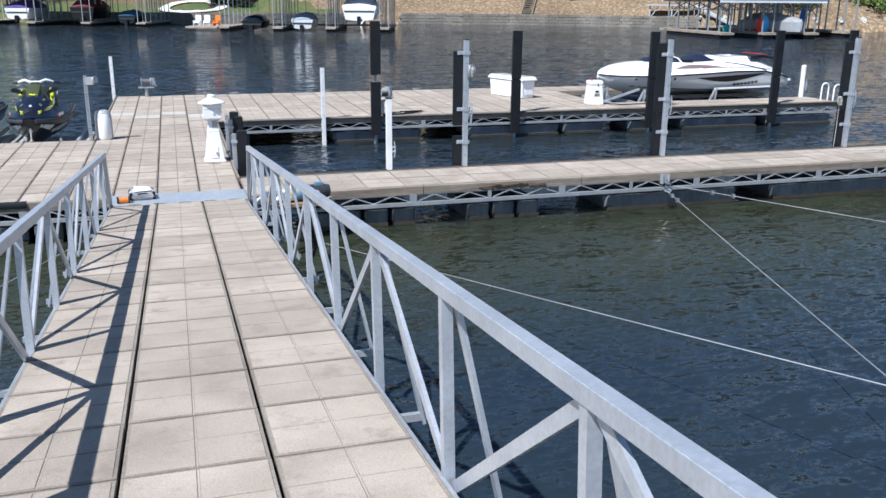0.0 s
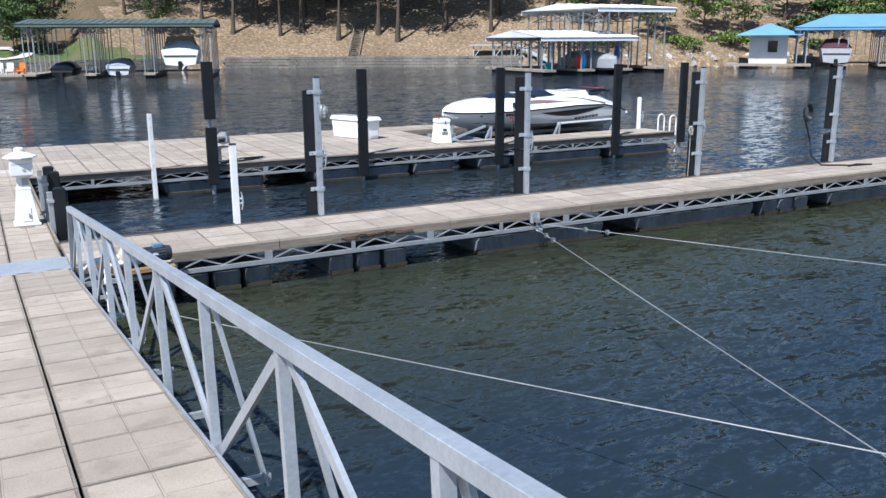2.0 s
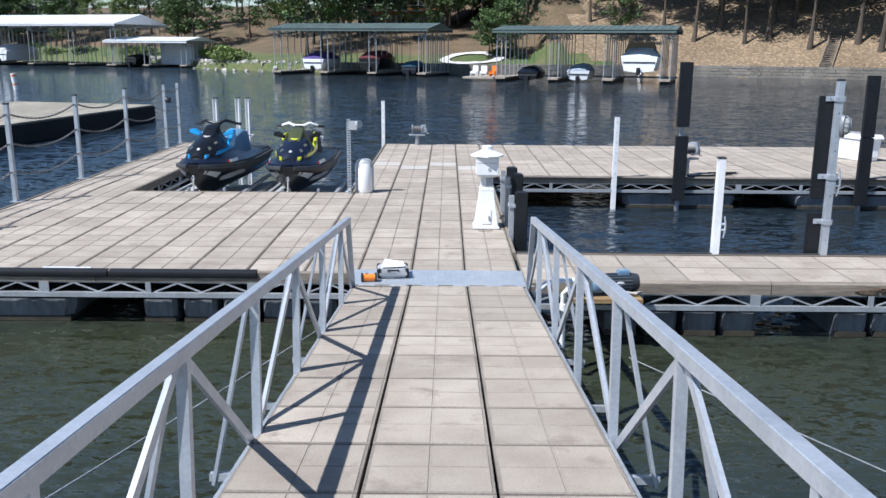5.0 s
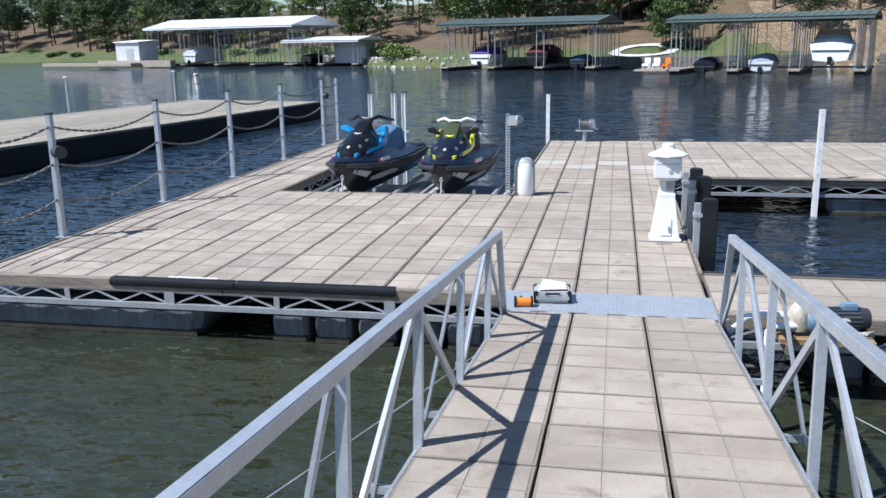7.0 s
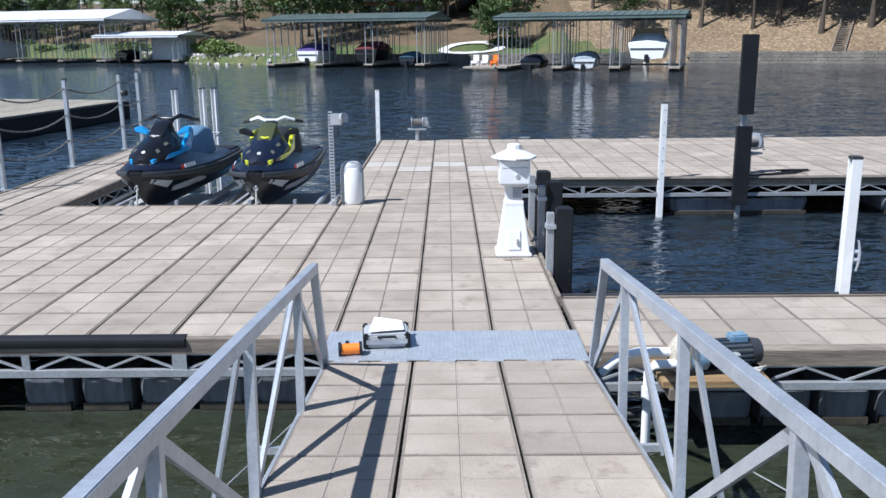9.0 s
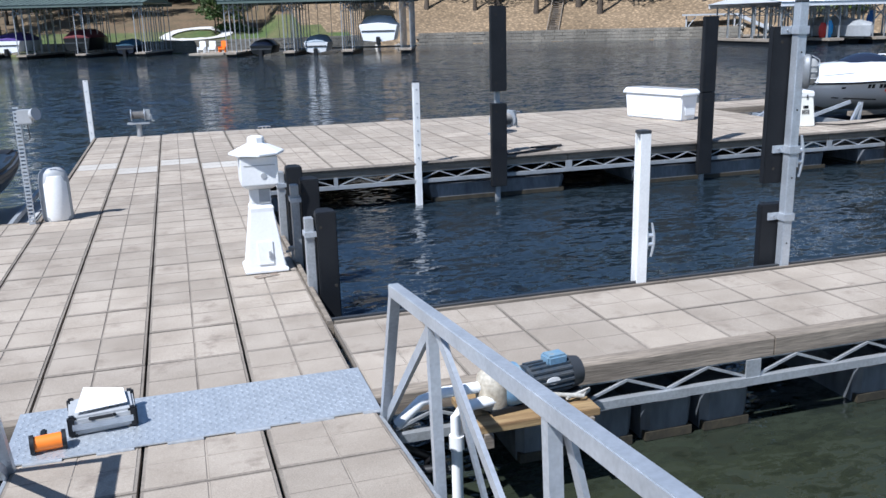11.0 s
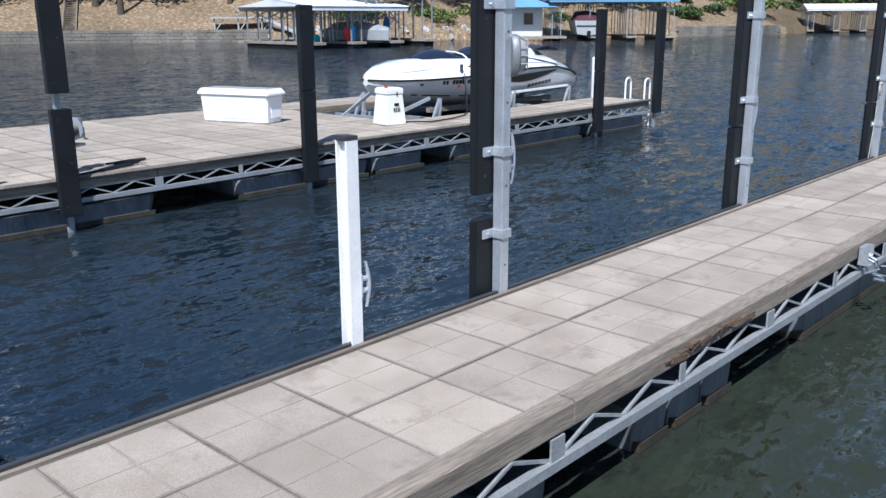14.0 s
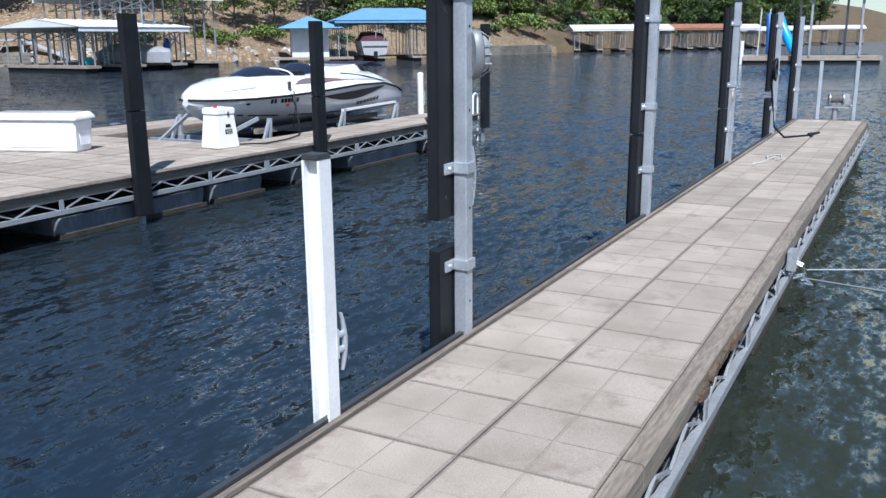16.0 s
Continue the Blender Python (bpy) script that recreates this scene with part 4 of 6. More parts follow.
    line = Mesh().tube([(2.02, -1.02, 0.78), (2.04, -1.1, 0.5), (2.0, -1.05, 0.1), (1.7, -1.2, 0.12)], 0.012)
    part("mooring_cord", line, CABLE, t)
    part("cord_cleat", Mesh().box((2.02, -0.98, 0.95), (0.06, 0.05, 0.14)), DGREY, t)
    return t


boat_m = pose(12.05, 22.9, -0.03) @ Matrix.Diagonal((0.905, 0.92, 0.93, 1))
sport_boat(boat_m)
t = thing("boat_lift", boat_m, "galvanised cradle boat lift with bunks and guide posts in the slip", "boat lift")
for s in (-1, 1):
    part("bunk", Mesh().box((3.6, s * 0.62, 0.1), (4.6, 0.12, 0.1)), TIMB, t, at=Matrix.Translation((0, 0, -0.05)))
    part("lift_tank", Mesh().cyl((0.8, s * 1.0, -0.45), (6.2, s * 1.0, -0.45), 0.28, n=16), BLACK, t, "black lift tank", smooth=40)
    for x in (1.0, 3.6, 5.9):
        g = Mesh()
        g.bar((x, s * 1.2, -0.2), (x + 0.05, s * 1.2, 0.36), 0.05, 0.10)
        g.bar((x - 0.25, s * 1.22, -0.2), (x, s * 1.22, 0.3), 0.05, 0.06)
        part("guide_post", g, GALV, t)
    part("side_bar", Mesh().bar((3.6, s * 1.2, 0.33), (5.9, s * 1.2, 0.37), 0.04, 0.05), WHITED, t, "pale side bunk bar")
    part("bow_arm", Mesh().bar((-0.25, s * 0.6, -0.1), (1.0, s * 0.95, 0.35), 0.05, 0.07), GALV, t)
for x in (1.0, 3.6, 5.9):
    part("cross_beam", Mesh().bar((x, -1.2, -0.12), (x, 1.2, -0.12), 0.09, 0.12), GALVW, t)
part("bow_bar", Mesh().bar((0.0, -1.0, -0.05), (0.0, 1.0, -0.05), 0.08, 0.08), GALV, t)


def watercraft(m, cols, label):
    """A sit-on jet watercraft; local -y is its bow."""
    lower, deckc, hood, accent, seatc, cowl, barc = cols
    t = thing("jet_watercraft", m, label, "watercraft", "jet watercraft in the slip")
    Y = (0.0, 0.10, 0.35, 0.8, 1.5, 2.2, 2.9, 3.25)
    RX = (0.10, 0.26, 0.43, 0.54, 0.57, 0.57, 0.53, 0.49)
    RZ = (0.56, 0.55, 0.53, 0.49, 0.45, 0.44, 0.44, 0.44)
    CX = (0.03, 0.10, 0.22, 0.37, 0.45, 0.47, 0.45, 0.43)
    CZ = (0.42, 0.36, 0.28, 0.22, 0.2, 0.2, 0.21, 0.24)
    KZ = (0.40, 0.22, 0.08, 0.01, 0.0, 0.0, 0.02, 0.08)
    rings = [[Vector((x, y, z)) for x, z in ((-rx, rz), (-rx * 0.9 - cx * 0.1, rz - 0.09), (-cx, cz), (0, kz), (cx, cz), (rx * 0.9 + cx * 0.1, rz - 0.09), (rx, rz))] for y, rx, rz, cx, cz, kz in zip(Y, RX, RZ, CX, CZ, KZ)]
    h = part("hull", Mesh().loft(rings), lower, t, smooth=25)

    def hull_x(y, z):
        rx, rz, cx, cz = (float(np.interp(y, Y, q)) for q in (RX, RZ, CX, CZ))
        return float(np.interp(z, (cz, rz - 0.09, rz), (cx, rx * 0.9 + cx * 0.1, rx)))

    def skin(y0, y1, low, high, s, place, n=8):
        q = Mesh()
        for off in (0.012, -0.008):
            vs = []
            for i in range(n + 1):
                u = i / n
                y = y0 + (y1 - y0) * u
                for j in range(4):
                    z = low(u) + (high(u) - low(u)) * j / 3
                    vs.append((s * (place(y, z) + off), y, z))
            q.add(vs, [(i * 4 + j, (i + 1) * 4 + j, (i + 1) * 4 + j + 1, i * 4 + j + 1) for i in range(n) for j in range(3)])
        return q

    # deck: a flat shoulder, then a ridge to the hood and a low stern
    TZ = (0.59, 0.63, 0.69, 0.75, 0.66, 0.54, 0.52, 0.50)
    TX = (0.05, 0.15, 0.25, 0.30, 0.27, 0.30, 0.38, 0.40)
    rings = [[Vector((x, y, z)) for x, z in ((-rx, rz + 0.003), (-rx + 0.03, rz + 0.06), (-tx - 0.08, (rz + tz) / 2 + 0.02), (-tx, tz), (0, tz + 0.02), (tx, tz), (tx + 0.08, (rz + tz) / 2 + 0.02), (rx - 0.03, rz + 0.06), (rx, rz + 0.003))] for y, rx, rz, tx, tz in zip(Y, RX, RZ, TX, TZ)]
    d = part("deck", Mesh().loft(rings), deckc, t, smooth=25)
    for s in (-1, 1):
        part("bumper_rail", Mesh().tube([(s * (x + 0.012), y - 0.02, z) for y, x, z in zip(Y, RX, RZ)], 0.036, 6), DGREY, t, "dark grey bumper rail", smooth=60)
        part("hull_patch", skin(0.5, 1.35, lambda u: 0.27 + 0.03 * u, lambda u: 0.34 + 0.05 * math.sin(math.pi * u), s, hull_x), GREY, h, "pale grey hull panel")
        part("hull_patch", skin(1.9, 3.1, lambda u: 0.27, lambda u: 0.28 + 0.10 * u, s, hull_x), accent if hood is not GELN else GREY, h)
        part("chin_patch", skin(0.06, 0.35, lambda u: 0.44 - 0.1 * u, lambda u: 0.49 - 0.06 * u, s, hull_x, 4), GREY, h, "pale grey chin panel")
        nb = part("number_bars", Mesh().box((0, 0, 0), (0.014, 0.3, 0.055)), GELW, t, "plain pale bar on the side", at=pose(s * 0.50, 0.82, 0.575, 0, -s * 14, s * -9))
        part("tag", Mesh().box((s * 0.003, -0.2, 0), (0.012, 0.055, 0.055)), RED, nb)
        part("foot_well", Mesh().box((s * 0.42, 2.0, 0.49), (0.15, 1.5, 0.03)), SEAT, t, "black foot well mat")
    part("nose_panel", Mesh().add([(-0.2, 0.03, 0.575), (0.2, 0.03, 0.575), (0.26, 0.26, 0.635), (0.1, 0.3, 0.72), (-0.1, 0.3, 0.72), (-0.26, 0.26, 0.635), (0, 0.2, 0.5)], [(0, 1, 2, 3, 4, 5), (1, 0, 6), (2, 1, 6), (3, 2, 6), (4, 3, 6), (5, 4, 6), (0, 5, 6)]), DGREY, d, "grey nose panel")
    # hood: narrow, tall and faceted
    H = ((0.18, 0.10, 0.64, 0.72), (0.32, 0.24, 0.66, 0.80), (0.6, 0.31, 0.68, 0.90), (0.95, 0.31, 0.70, 0.99), (1.2, 0.25, 0.66, 1.01), (1.42, 0.18, 0.6, 0.9))
    rings = [[Vector((x, y, z)) for x, z in ((-w, a), (-w * 1.04, a * 0.55 + b * 0.45), (-w * 0.55, b - 0.02), (0, b), (w * 0.55, b - 0.02), (w * 1.04, a * 0.55 + b * 0.45), (w, a))] for y, w, a, b in H]
    hd = part("hood", Mesh().loft(rings), hood, t, smooth=25)
    rings = [[Vector((x, y, z)) for x, z in ((-w, b - 0.05), (-w * 0.7, b + q), (0, b + q + 0.015), (w * 0.7, b + q), (w, b - 0.05))] for y, w, b, q in ((0.72, 0.14, 0.92, 0.0), (0.9, 0.17, 0.97, 0.06), (1.1, 0.17, 1.0, 0.11), (1.22, 0.14, 1.0, 0.1))]
    cw = part("cowl", Mesh().loft(rings), cowl, t, "raised screen cowl", smooth=30)
    part("cowl_mark", Mesh().add([(-0.11, 0.80, 0.965), (0, 0.72, 0.945), (0.11, 0.80, 0.965), (0.04, 0.80, 0.975), (0, 0.86, 1.005), (-0.04, 0.80, 0.975), (0, 0.82, 0.9)], [(0, 1, 2, 3, 4, 5), (1, 0, 6), (2, 1, 6), (3, 2, 6), (4, 3, 6), (5, 4, 6), (0, 5, 6)]), accent if hood is GELN else GREY, cw, "bright arrow mark")
    for s in (-1, 1):
        a = Mesh()
        a.loft([[Vector((s * (w + q), y, z)) for q, z in ((-0.02, z0), (0.03, z0 + 0.02), (0.03, z1), (-0.03, z1 + 0.02))] for y, w, z0, z1 in ((0.92, 0.31, 0.70, 0.76), (1.15, 0.31, 0.69, 0.84), (1.32, 0.31, 0.70, 0.96), (1.5, 0.29, 0.86, 0.98), (1.62, 0.24, 0.9, 0.97))])
        part("side_fairing", a, accent, t, "bright side fairing", bevel=0.01, smooth=35)
        lp = Mesh()
        lp.loft([[Vector((s * (w + q), y, z)) for q, z in ((-0.02, z0), (0.022, z0 + 0.01), (0.022, z1), (-0.02, z1))] for y, w, z0, z1 in ((0.22, 0.16, 0.65, 0.71), (0.6, 0.315, 0.69, 0.76), (1.0, 0.32, 0.70, 0.75))])
        part("lower_flash", lp, accent, t, smooth=35)
        for (x, y, z, w) in ((0.16, 0.40, 0.79, 0.09), (0.21, 0.62, 0.86, 0.07)):
            part("headlight", Mesh().box((s * x, y, z), (w * 0.8, 0.11, 0.01), Euler((0.45, s * 0.62, s * -0.5)).to_matrix()), mat("pale_lens", (0.10, 0.11, 0.09), None, 0.15, mix=0.03, bump=0), hd, "pale headlight panel", bevel=0.004)
        mr = Mesh()
        mr.loft([[Vector((s * x, y, z)) for y, z in ((1.02, z0), (1.16, z0), (1.16, z1), (1.02, z1))] for x, z0, z1 in ((0.24, 0.93, 0.97), (0.36, 0.96, 1.05), (0.45, 0.98, 1.04))])
        part("mirror", mr, accent if hood is not GELN else BLACK, t, bevel=0.012, smooth=40)
    part("badge", Mesh().cyl((0, 0.33, 0.77), (0, 0.31, 0.80), 0.03, n=14), GREY, hd, "plain round badge")
    rings = []
    for y, w, z in ((1.38, 0.13, 0.86), (1.6, 0.18, 0.90), (2.0, 0.19, 0.86), (2.35, 0.2, 0.93), (2.7, 0.17, 0.88), (2.85, 0.13, 0.72)):
        rings.append([Vector((x, y, q)) for x, q in ((-w * 1.3, 0.5), (-w, z - 0.06), (-w * 0.6, z), (w * 0.6, z), (w, z - 0.06), (w * 1.3, 0.5))])
    part("seat", Mesh().loft(rings), seatc, t, bevel=0.02, smooth=50)
    hb = Mesh().tube([(-0.34, 1.40, 1.12), (-0.2, 1.32, 1.17), (-0.09, 1.27, 1.13), (0.09, 1.27, 1.13), (0.2, 1.32, 1.17), (0.34, 1.40, 1.12)], 0.028, 8)
    hbar = part("handlebar", hb, barc, t, smooth=60)
    part("steering_pad", Mesh().loft([[Vector((x, y, z)) for x, z in ((-w, 1.06), (-w, 1.14), (w, 1.14), (w, 1.06))] for y, w in ((1.18, 0.06), (1.26, 0.11), (1.38, 0.07))]), DGREY, hbar, bevel=0.02, smooth=40)
    for s in (-1, 1):
        part("grip", Mesh().cyl((s * 0.32, 1.39, 1.125), (s * 0.46, 1.46, 1.10), 0.022, n=10), SEAT, hbar, smooth=60)
        part("brake_lever", Mesh().tube([(s * 0.26, 1.33, 1.13), (s * 0.36, 1.32, 1.11), (s * 0.46, 1.36, 1.10)], 0.008), BLACK, hbar)
    part("rear_platform", Mesh().box((0, 3.08, 0.50), (0.86, 0.45, 0.05)), SEAT, t, bevel=0.015, smooth=40)
    part("grab_rail", Mesh().tube([(-0.2, 2.8, 0.72), (-0.2, 2.98, 0.75), (0.2, 2.98, 0.75), (0.2, 2.8, 0.72)], 0.016), GREY, t)
    part("bow_strap", Mesh().tube([(0, 0.0, 0.42), (0, -0.06, 0.2), (0.02, -0.14, -0.02)], 0.014), ROPE, t)
    part("bow_eye", Mesh().tube([(0.03 * math.cos(a), -0.03, 0.38 + 0.03 * math.sin(a)) for a in [k * math.pi / 5 for k in range(11)]], 0.007), CHROME, t)
    return t


OLIVE = mat("olive_gelcoat", (0.06, 0.07, 0.025), (0.05, 0.06, 0.02), 0.35, mix=0.05, bump=0, coat=0.2)
SLATE = mat("grey_blue_vinyl", (0.15, 0.27, 0.38), (0.12, 0.22, 0.32), 0.6, big=6, fine=60, mix=0.15)
watercraft(pose(-4.32, 18.36, -0.22, 1.5, 0, -6) @ Matrix.Diagonal((0.95, 0.95, 1.12, 1)), (GELB, GELN, GELB, GELC, SLATE, GELB, GELB), "black and light-blue jet watercraft on a floating ramp")
watercraft(pose(-2.65, 18.38, -0.22, 1.5, 0, -1) @ Matrix.Diagonal((0.98, 0.95, 1.08, 1)), (GELB, GELN, GELN, GELY, SEAT, OLIVE, WHITE), "dark navy and lime jet watercraft on a floating ramp")
for x in (-4.12, -2.44):
    t = thing("drive_on_ramp", (x, 20.0, 0), "grey plastic drive-on watercraft ramp afloat", "ramp", "ramps in the slip")
    b = Mesh()
    b.loft([[Vector((px, y, z)) for px, z in ((-0.78, -0.75), (0.78, -0.75), (0.78, z1), (0.25, z1 - 0.1), (-0.25, z1 - 0.1), (-0.78, z1))] for y, z1 in ((-1.85, -0.12), (-1.0, -0.16), (0.8, -0.2), (1.8, -0.5))])
    part("ramp_body", b, mat("pale_ramp_plastic", (0.45, 0.45, 0.44), (0.38, 0.38, 0.37), 0.6, mix=0.1), t, bevel=0.02, smooth=40)
    for s in (-1, 1):
        part("roller_bracket", Mesh().bar((s * 0.32, -1.6, -0.2), (s * 0.32, -1.6, 0.02), 0.04, 0.08), GALV, t)
        part("guide_bar", Mesh().bar((s * 0.6, -1.5, -0.1), (s * 0.6, 1.2, -0.12), 0.05, 0.06), GALVW, t)
for x, y in ((-4.95, 22.4), (-4.5, 22.6), (-4.28, 22.6)):
    channel_post(x, y, 1.36, -1.0, False, "guide_post", "pale steel channel guide post standing in the slip", 78)

# ---- chain fence along the outer edge ----
CY = (11.8, 14.38, 16.97, 19.55, 22.1, 24.75, 25.85)
t = thing("chain_fence", (-6.83, 0, 0), "galvanised posts with three sagging chains along the dock edge", "fence")
for i, y in enumerate(CY):
    if y < 12.5:
        continue
    p = part("post", Mesh().box((0, y, 0.75), (0.07, 0.07, 1.62)), GALV, t, bevel=0.004)
    part("cap", Mesh().box((0, y, 1.575), (0.075, 0.075, 0.03)), DGREY, p)
    part("foot_plate", Mesh().box((0.03, y, 0.006), (0.2, 0.14, 0.012)), GALVW, p)
for a, b in zip(CY, CY[1:]):
    if a < 12.5:
        a = 12.6
    for z in (1.42, 0.95, 0.5):
        n = max(6, int((b - a) / 0.075))
        m = Mesh()
        sag = 0.16 * min(1, (b - a) / 2.6)
        for k in range(n):
            u0, u1 = k / n, (k + 1.25) / n
            p0 = (0.0, a + (b - a) * u0, z - 4 * sag * u0 * (1 - u0))
            p1 = (0.0, a + (b - a) * min(1, u1), z - 4 * sag * min(1, u1) * max(0, 1 - u1))
            if k % 2:
                m.bar(p0, p1, 0.030, 0.012)
            else:
                m.bar(p0, p1, 0.012, 0.030)
        part("chain", m, CHAIN, t)
lf = part("lamp", Mesh().cyl((0.05, 24.75, 1.18), (0.14, 24.73, 1.18), 0.07, n=14), DGREY, t, "dark round lamp on the post", smooth=40)
lf = part("lamp", Mesh().cyl((0.05, 14.38, 1.1), (0.16, 14.31, 1.1), 0.08, n=14), DGREY, t, "dark round lamp on the post", smooth=40)

# ---- ladder and end post on the far finger ----
t = thing("dock_ladder", pose(18.45, 20.75, 0, 0, 0, 180), "white tubular dock ladder with looped handrails", "ladder")
for y in (0.0, 0.5):
    L = [(0, y, -0.6), (0, y, 0.30)] + [(0.0 + 0.12 * (1 - math.cos(a)), y, 0.36 + 0.12 * math.sin(a)) for a in [k * math.pi / 6 for k in range(7)]] + [(0.24, y, 0.0)]
    part("handrail", Mesh().tube(L, 0.022, 8), WHITE, t, smooth=60)
for k in range(3):
    part("rung", Mesh().cyl((0, 0, -0.5 + 0.22 * k), (0, 0.5, -0.5 + 0.22 * k), 0.018, n=8), WHITE, t, smooth=60)
t = thing("white_post", (18.2, 21.6, 0), "round white plastic post at the slip", "post")
part("pipe", Mesh().cyl((0, 0, -0.8), (0, 0, 0.88), 0.07, n=14), WHITE, t, smooth=40)
part("cap", Mesh().lathe((0, 0, 0.88), [(0.075, 0), (0.06, 0.04), (0.01, 0.06)], 14), WHITE, t, smooth=40)
cleat(t, pose(0.07, -0.02, 0.35, 0, 0, 80))
for x in (1.8, 4.5, 7.3, 10.2, 13.0):
    s = thing("deck_cleat", (x, 25.85, 0.0), "galvanised cleat bolted to the deck edge", "cleat", "deck cleats")
    m = Mesh().tube([(-0.13, 0, 0.05), (-0.06, 0, 0.06), (0.06, 0, 0.06), (0.13, 0, 0.05)], 0.012, 8)
    for a in (-0.035, 0.035):
        m.cyl((a, 0, 0), (a, 0, 0.06), 0.014, n=8)
    part("horn", m, CHROME, s, smooth=40)

# ---- case and drill on the plate ----
t = thing("tool_case", pose(-0.42, 12.42, 0.019, 0, 0, 6), "aluminium-edged tool case with a white sheet on top", "case")
part("shell", Mesh().box((0, 0, 0.055), (0.33, 0.27, 0.10)), GREY, t, bevel=0.012, smooth=40)
part("front_rim", Mesh().box((0, -0.137, 0.055), (0.30, 0.012, 0.035)), CHROME, t)
for x in (-0.15, 0.15):
    for y in (-0.12, 0.12):
        part("corner", Mesh().box((x, y, 0.055), (0.045, 0.045, 0.115)), BLACK, t, bevel=0.01)
part("handle", Mesh().tube([(-0.06, -0.14, 0.09), (-0.05, -0.165, 0.1), (0.05, -0.165, 0.1), (0.06, -0.14, 0.09)], 0.01, 8), BLACK, t)
sh = Mesh()
sh.add([(-0.13, -0.11, 0.125), (0.13, -0.09, 0.128), (0.12, 0.1, 0.135), (-0.08, 0.15, 0.155), (-0.13, -0.11, 0.123), (0.13, -0.09, 0.126), (0.12, 0.1, 0.133), (-0.08, 0.15, 0.153)], [(0, 1, 2, 3), (7, 6, 5, 4), (0, 4, 5, 1), (1, 5, 6, 2), (2, 6, 7, 3), (3, 7, 4, 0)])
solo("paper_sheet", sh, mat("white_paper", (0.88, 0.88, 0.88), None, 0.8, mix=0.02, bump=0), "white sheet of paper lying on the tool case", "paper", at=pose(-0.42, 12.42, 0.019, 0, 0, 6))
t = thing("cordless_spotlight", pose(-0.66, 12.17, 0.02, 0, 0, 8) @ Matrix.Scale(0.85, 4), "orange and black cordless tool lying on the plate", "tool")
part("body", Mesh().cyl((-0.075, 0, 0.05), (0.075, 0, 0.05), 0.047, n=12), ORANGE, t, "orange body", smooth=40)
for s in (-1, 1):
    part("end_cap", Mesh().cyl((s * 0.075, 0, 0.052), (s * 0.1, 0, 0.052), 0.058, n=14), BLACK, t, smooth=40)
part("grip", Mesh().bar((-0.03, 0.03, 0.05), (-0.02, 0.17, 0.05), 0.035, 0.035), BLACK, t, bevel=0.008)

# ---- pump on its shelf beside the finger ----
t = thing("pump_shelf", (1.86, 12.03, 0.05), "pale timber shelf bracketed to the finger dock", "shelf")
for k in range(3):
    part("board", Mesh().box((0, -0.16 + k * 0.15, -0.13), (0.74, 0.14, 0.045)), TIMBP, t, bevel=0.004)
for x in (-0.3, 0.3):
    part("bearer", Mesh().box((x, 0.0, -0.19), (0.05, 0.5, 0.08)), TIMB, t)
BLUEP2 = mat("dark_blue_paint", (0.03, 0.05, 0.075), (0.07, 0.075, 0.08), 0.5, big=14, fine=60, mix=0.3)
t = thing("water_pump", pose(1.86, 12.03, -0.055, 0, 0, 8), "blue and black electric water pump with white pipes", "pump")
part("motor", Mesh().cyl((0.0, 0, 0.12), (0.30, 0, 0.12), 0.09, n=18), BLUEP2, t, "dark blue finned motor", smooth=40)
for k in range(18):
    a = 2 * math.pi * k / 18
    part("fin", Mesh().box((0.15, 0.094 * math.cos(a), 0.12 + 0.094 * math.sin(a)), (0.26, 0.012, 0.012)), BLUEP2, t)
part("motor_end", Mesh().cyl((0.28, 0, 0.12), (0.36, 0, 0.12), 0.1, 0.085, 18), DGREY, t, "dark motor end bell", smooth=40)
part("terminal_box", Mesh().box((0.2, 0.0, 0.225), (0.13, 0.1, 0.06)), BLUEP, t, "blue terminal box", bevel=0.012)
part("rating_plate", Mesh().lathe((0, 0, 0), [(0.045, 0), (0.045, 0.004)], 16, 0.5), WHITE, t, "pale oval plate", at=pose(0.14, -0.094, 0.13, 90))
part("volute", Mesh().lathe((0, 0, 0), [(0.10, -0.06), (0.125, -0.03), (0.125, 0.05), (0.08, 0.09)], 20), BLUEP, t, "faded blue volute", at=pose(-0.10, 0, 0.12, 0, 90, 0), smooth=40)
part("tank", Mesh().lathe((-0.2, 0, 0.0), [(0.09, 0.02), (0.1, 0.1), (0.09, 0.2), (0.05, 0.25), (0.03, 0.28)], 16), mat("cream_casing", (0.5, 0.46, 0.38), (0.36, 0.3, 0.22), 0.6, big=12), t, smooth=50)
part("priming_cap", Mesh().cyl((-0.2, 0, 0.27), (-0.2, 0, 0.31), 0.04, n=10), WHITE, t, "white priming cap", smooth=40)
part("base", Mesh().box((0.05, 0, 0.015), (0.6, 0.2, 0.03)), BLACK, t)
pp = part("pipe", Mesh().tube([(-0.22, 0, 0.14), (-0.5, 0.02, 0.15), (-0.62, 0.04, 0.12), (-0.74, 0.1, -0.02)], 0.032, 10), WHITE, t, "white plastic pipe", smooth=60)
pp = part("pipe", Mesh().tube([(-0.2, -0.06, 0.08), (-0.42, -0.06, 0.08), (-0.46, -0.06, 0.03), (-0.46, -0.06, -0.75)], 0.032, 10), WHITE, t, "white plastic pipe", smooth=60)
part("elbow", Mesh().cyl((-0.46, -0.06, -0.16), (-0.46, -0.06, -0.08), 0.042, n=12), WHITE, pp, smooth=40)
part("power_lead", Mesh().tube([(0.1, -0.1, 0.06), (0.3, -0.16, 0.03), (0.38, -0.1, 0.03), (0.2, -0.14, 0.03)], 0.012), ROPE, t, smooth=60)
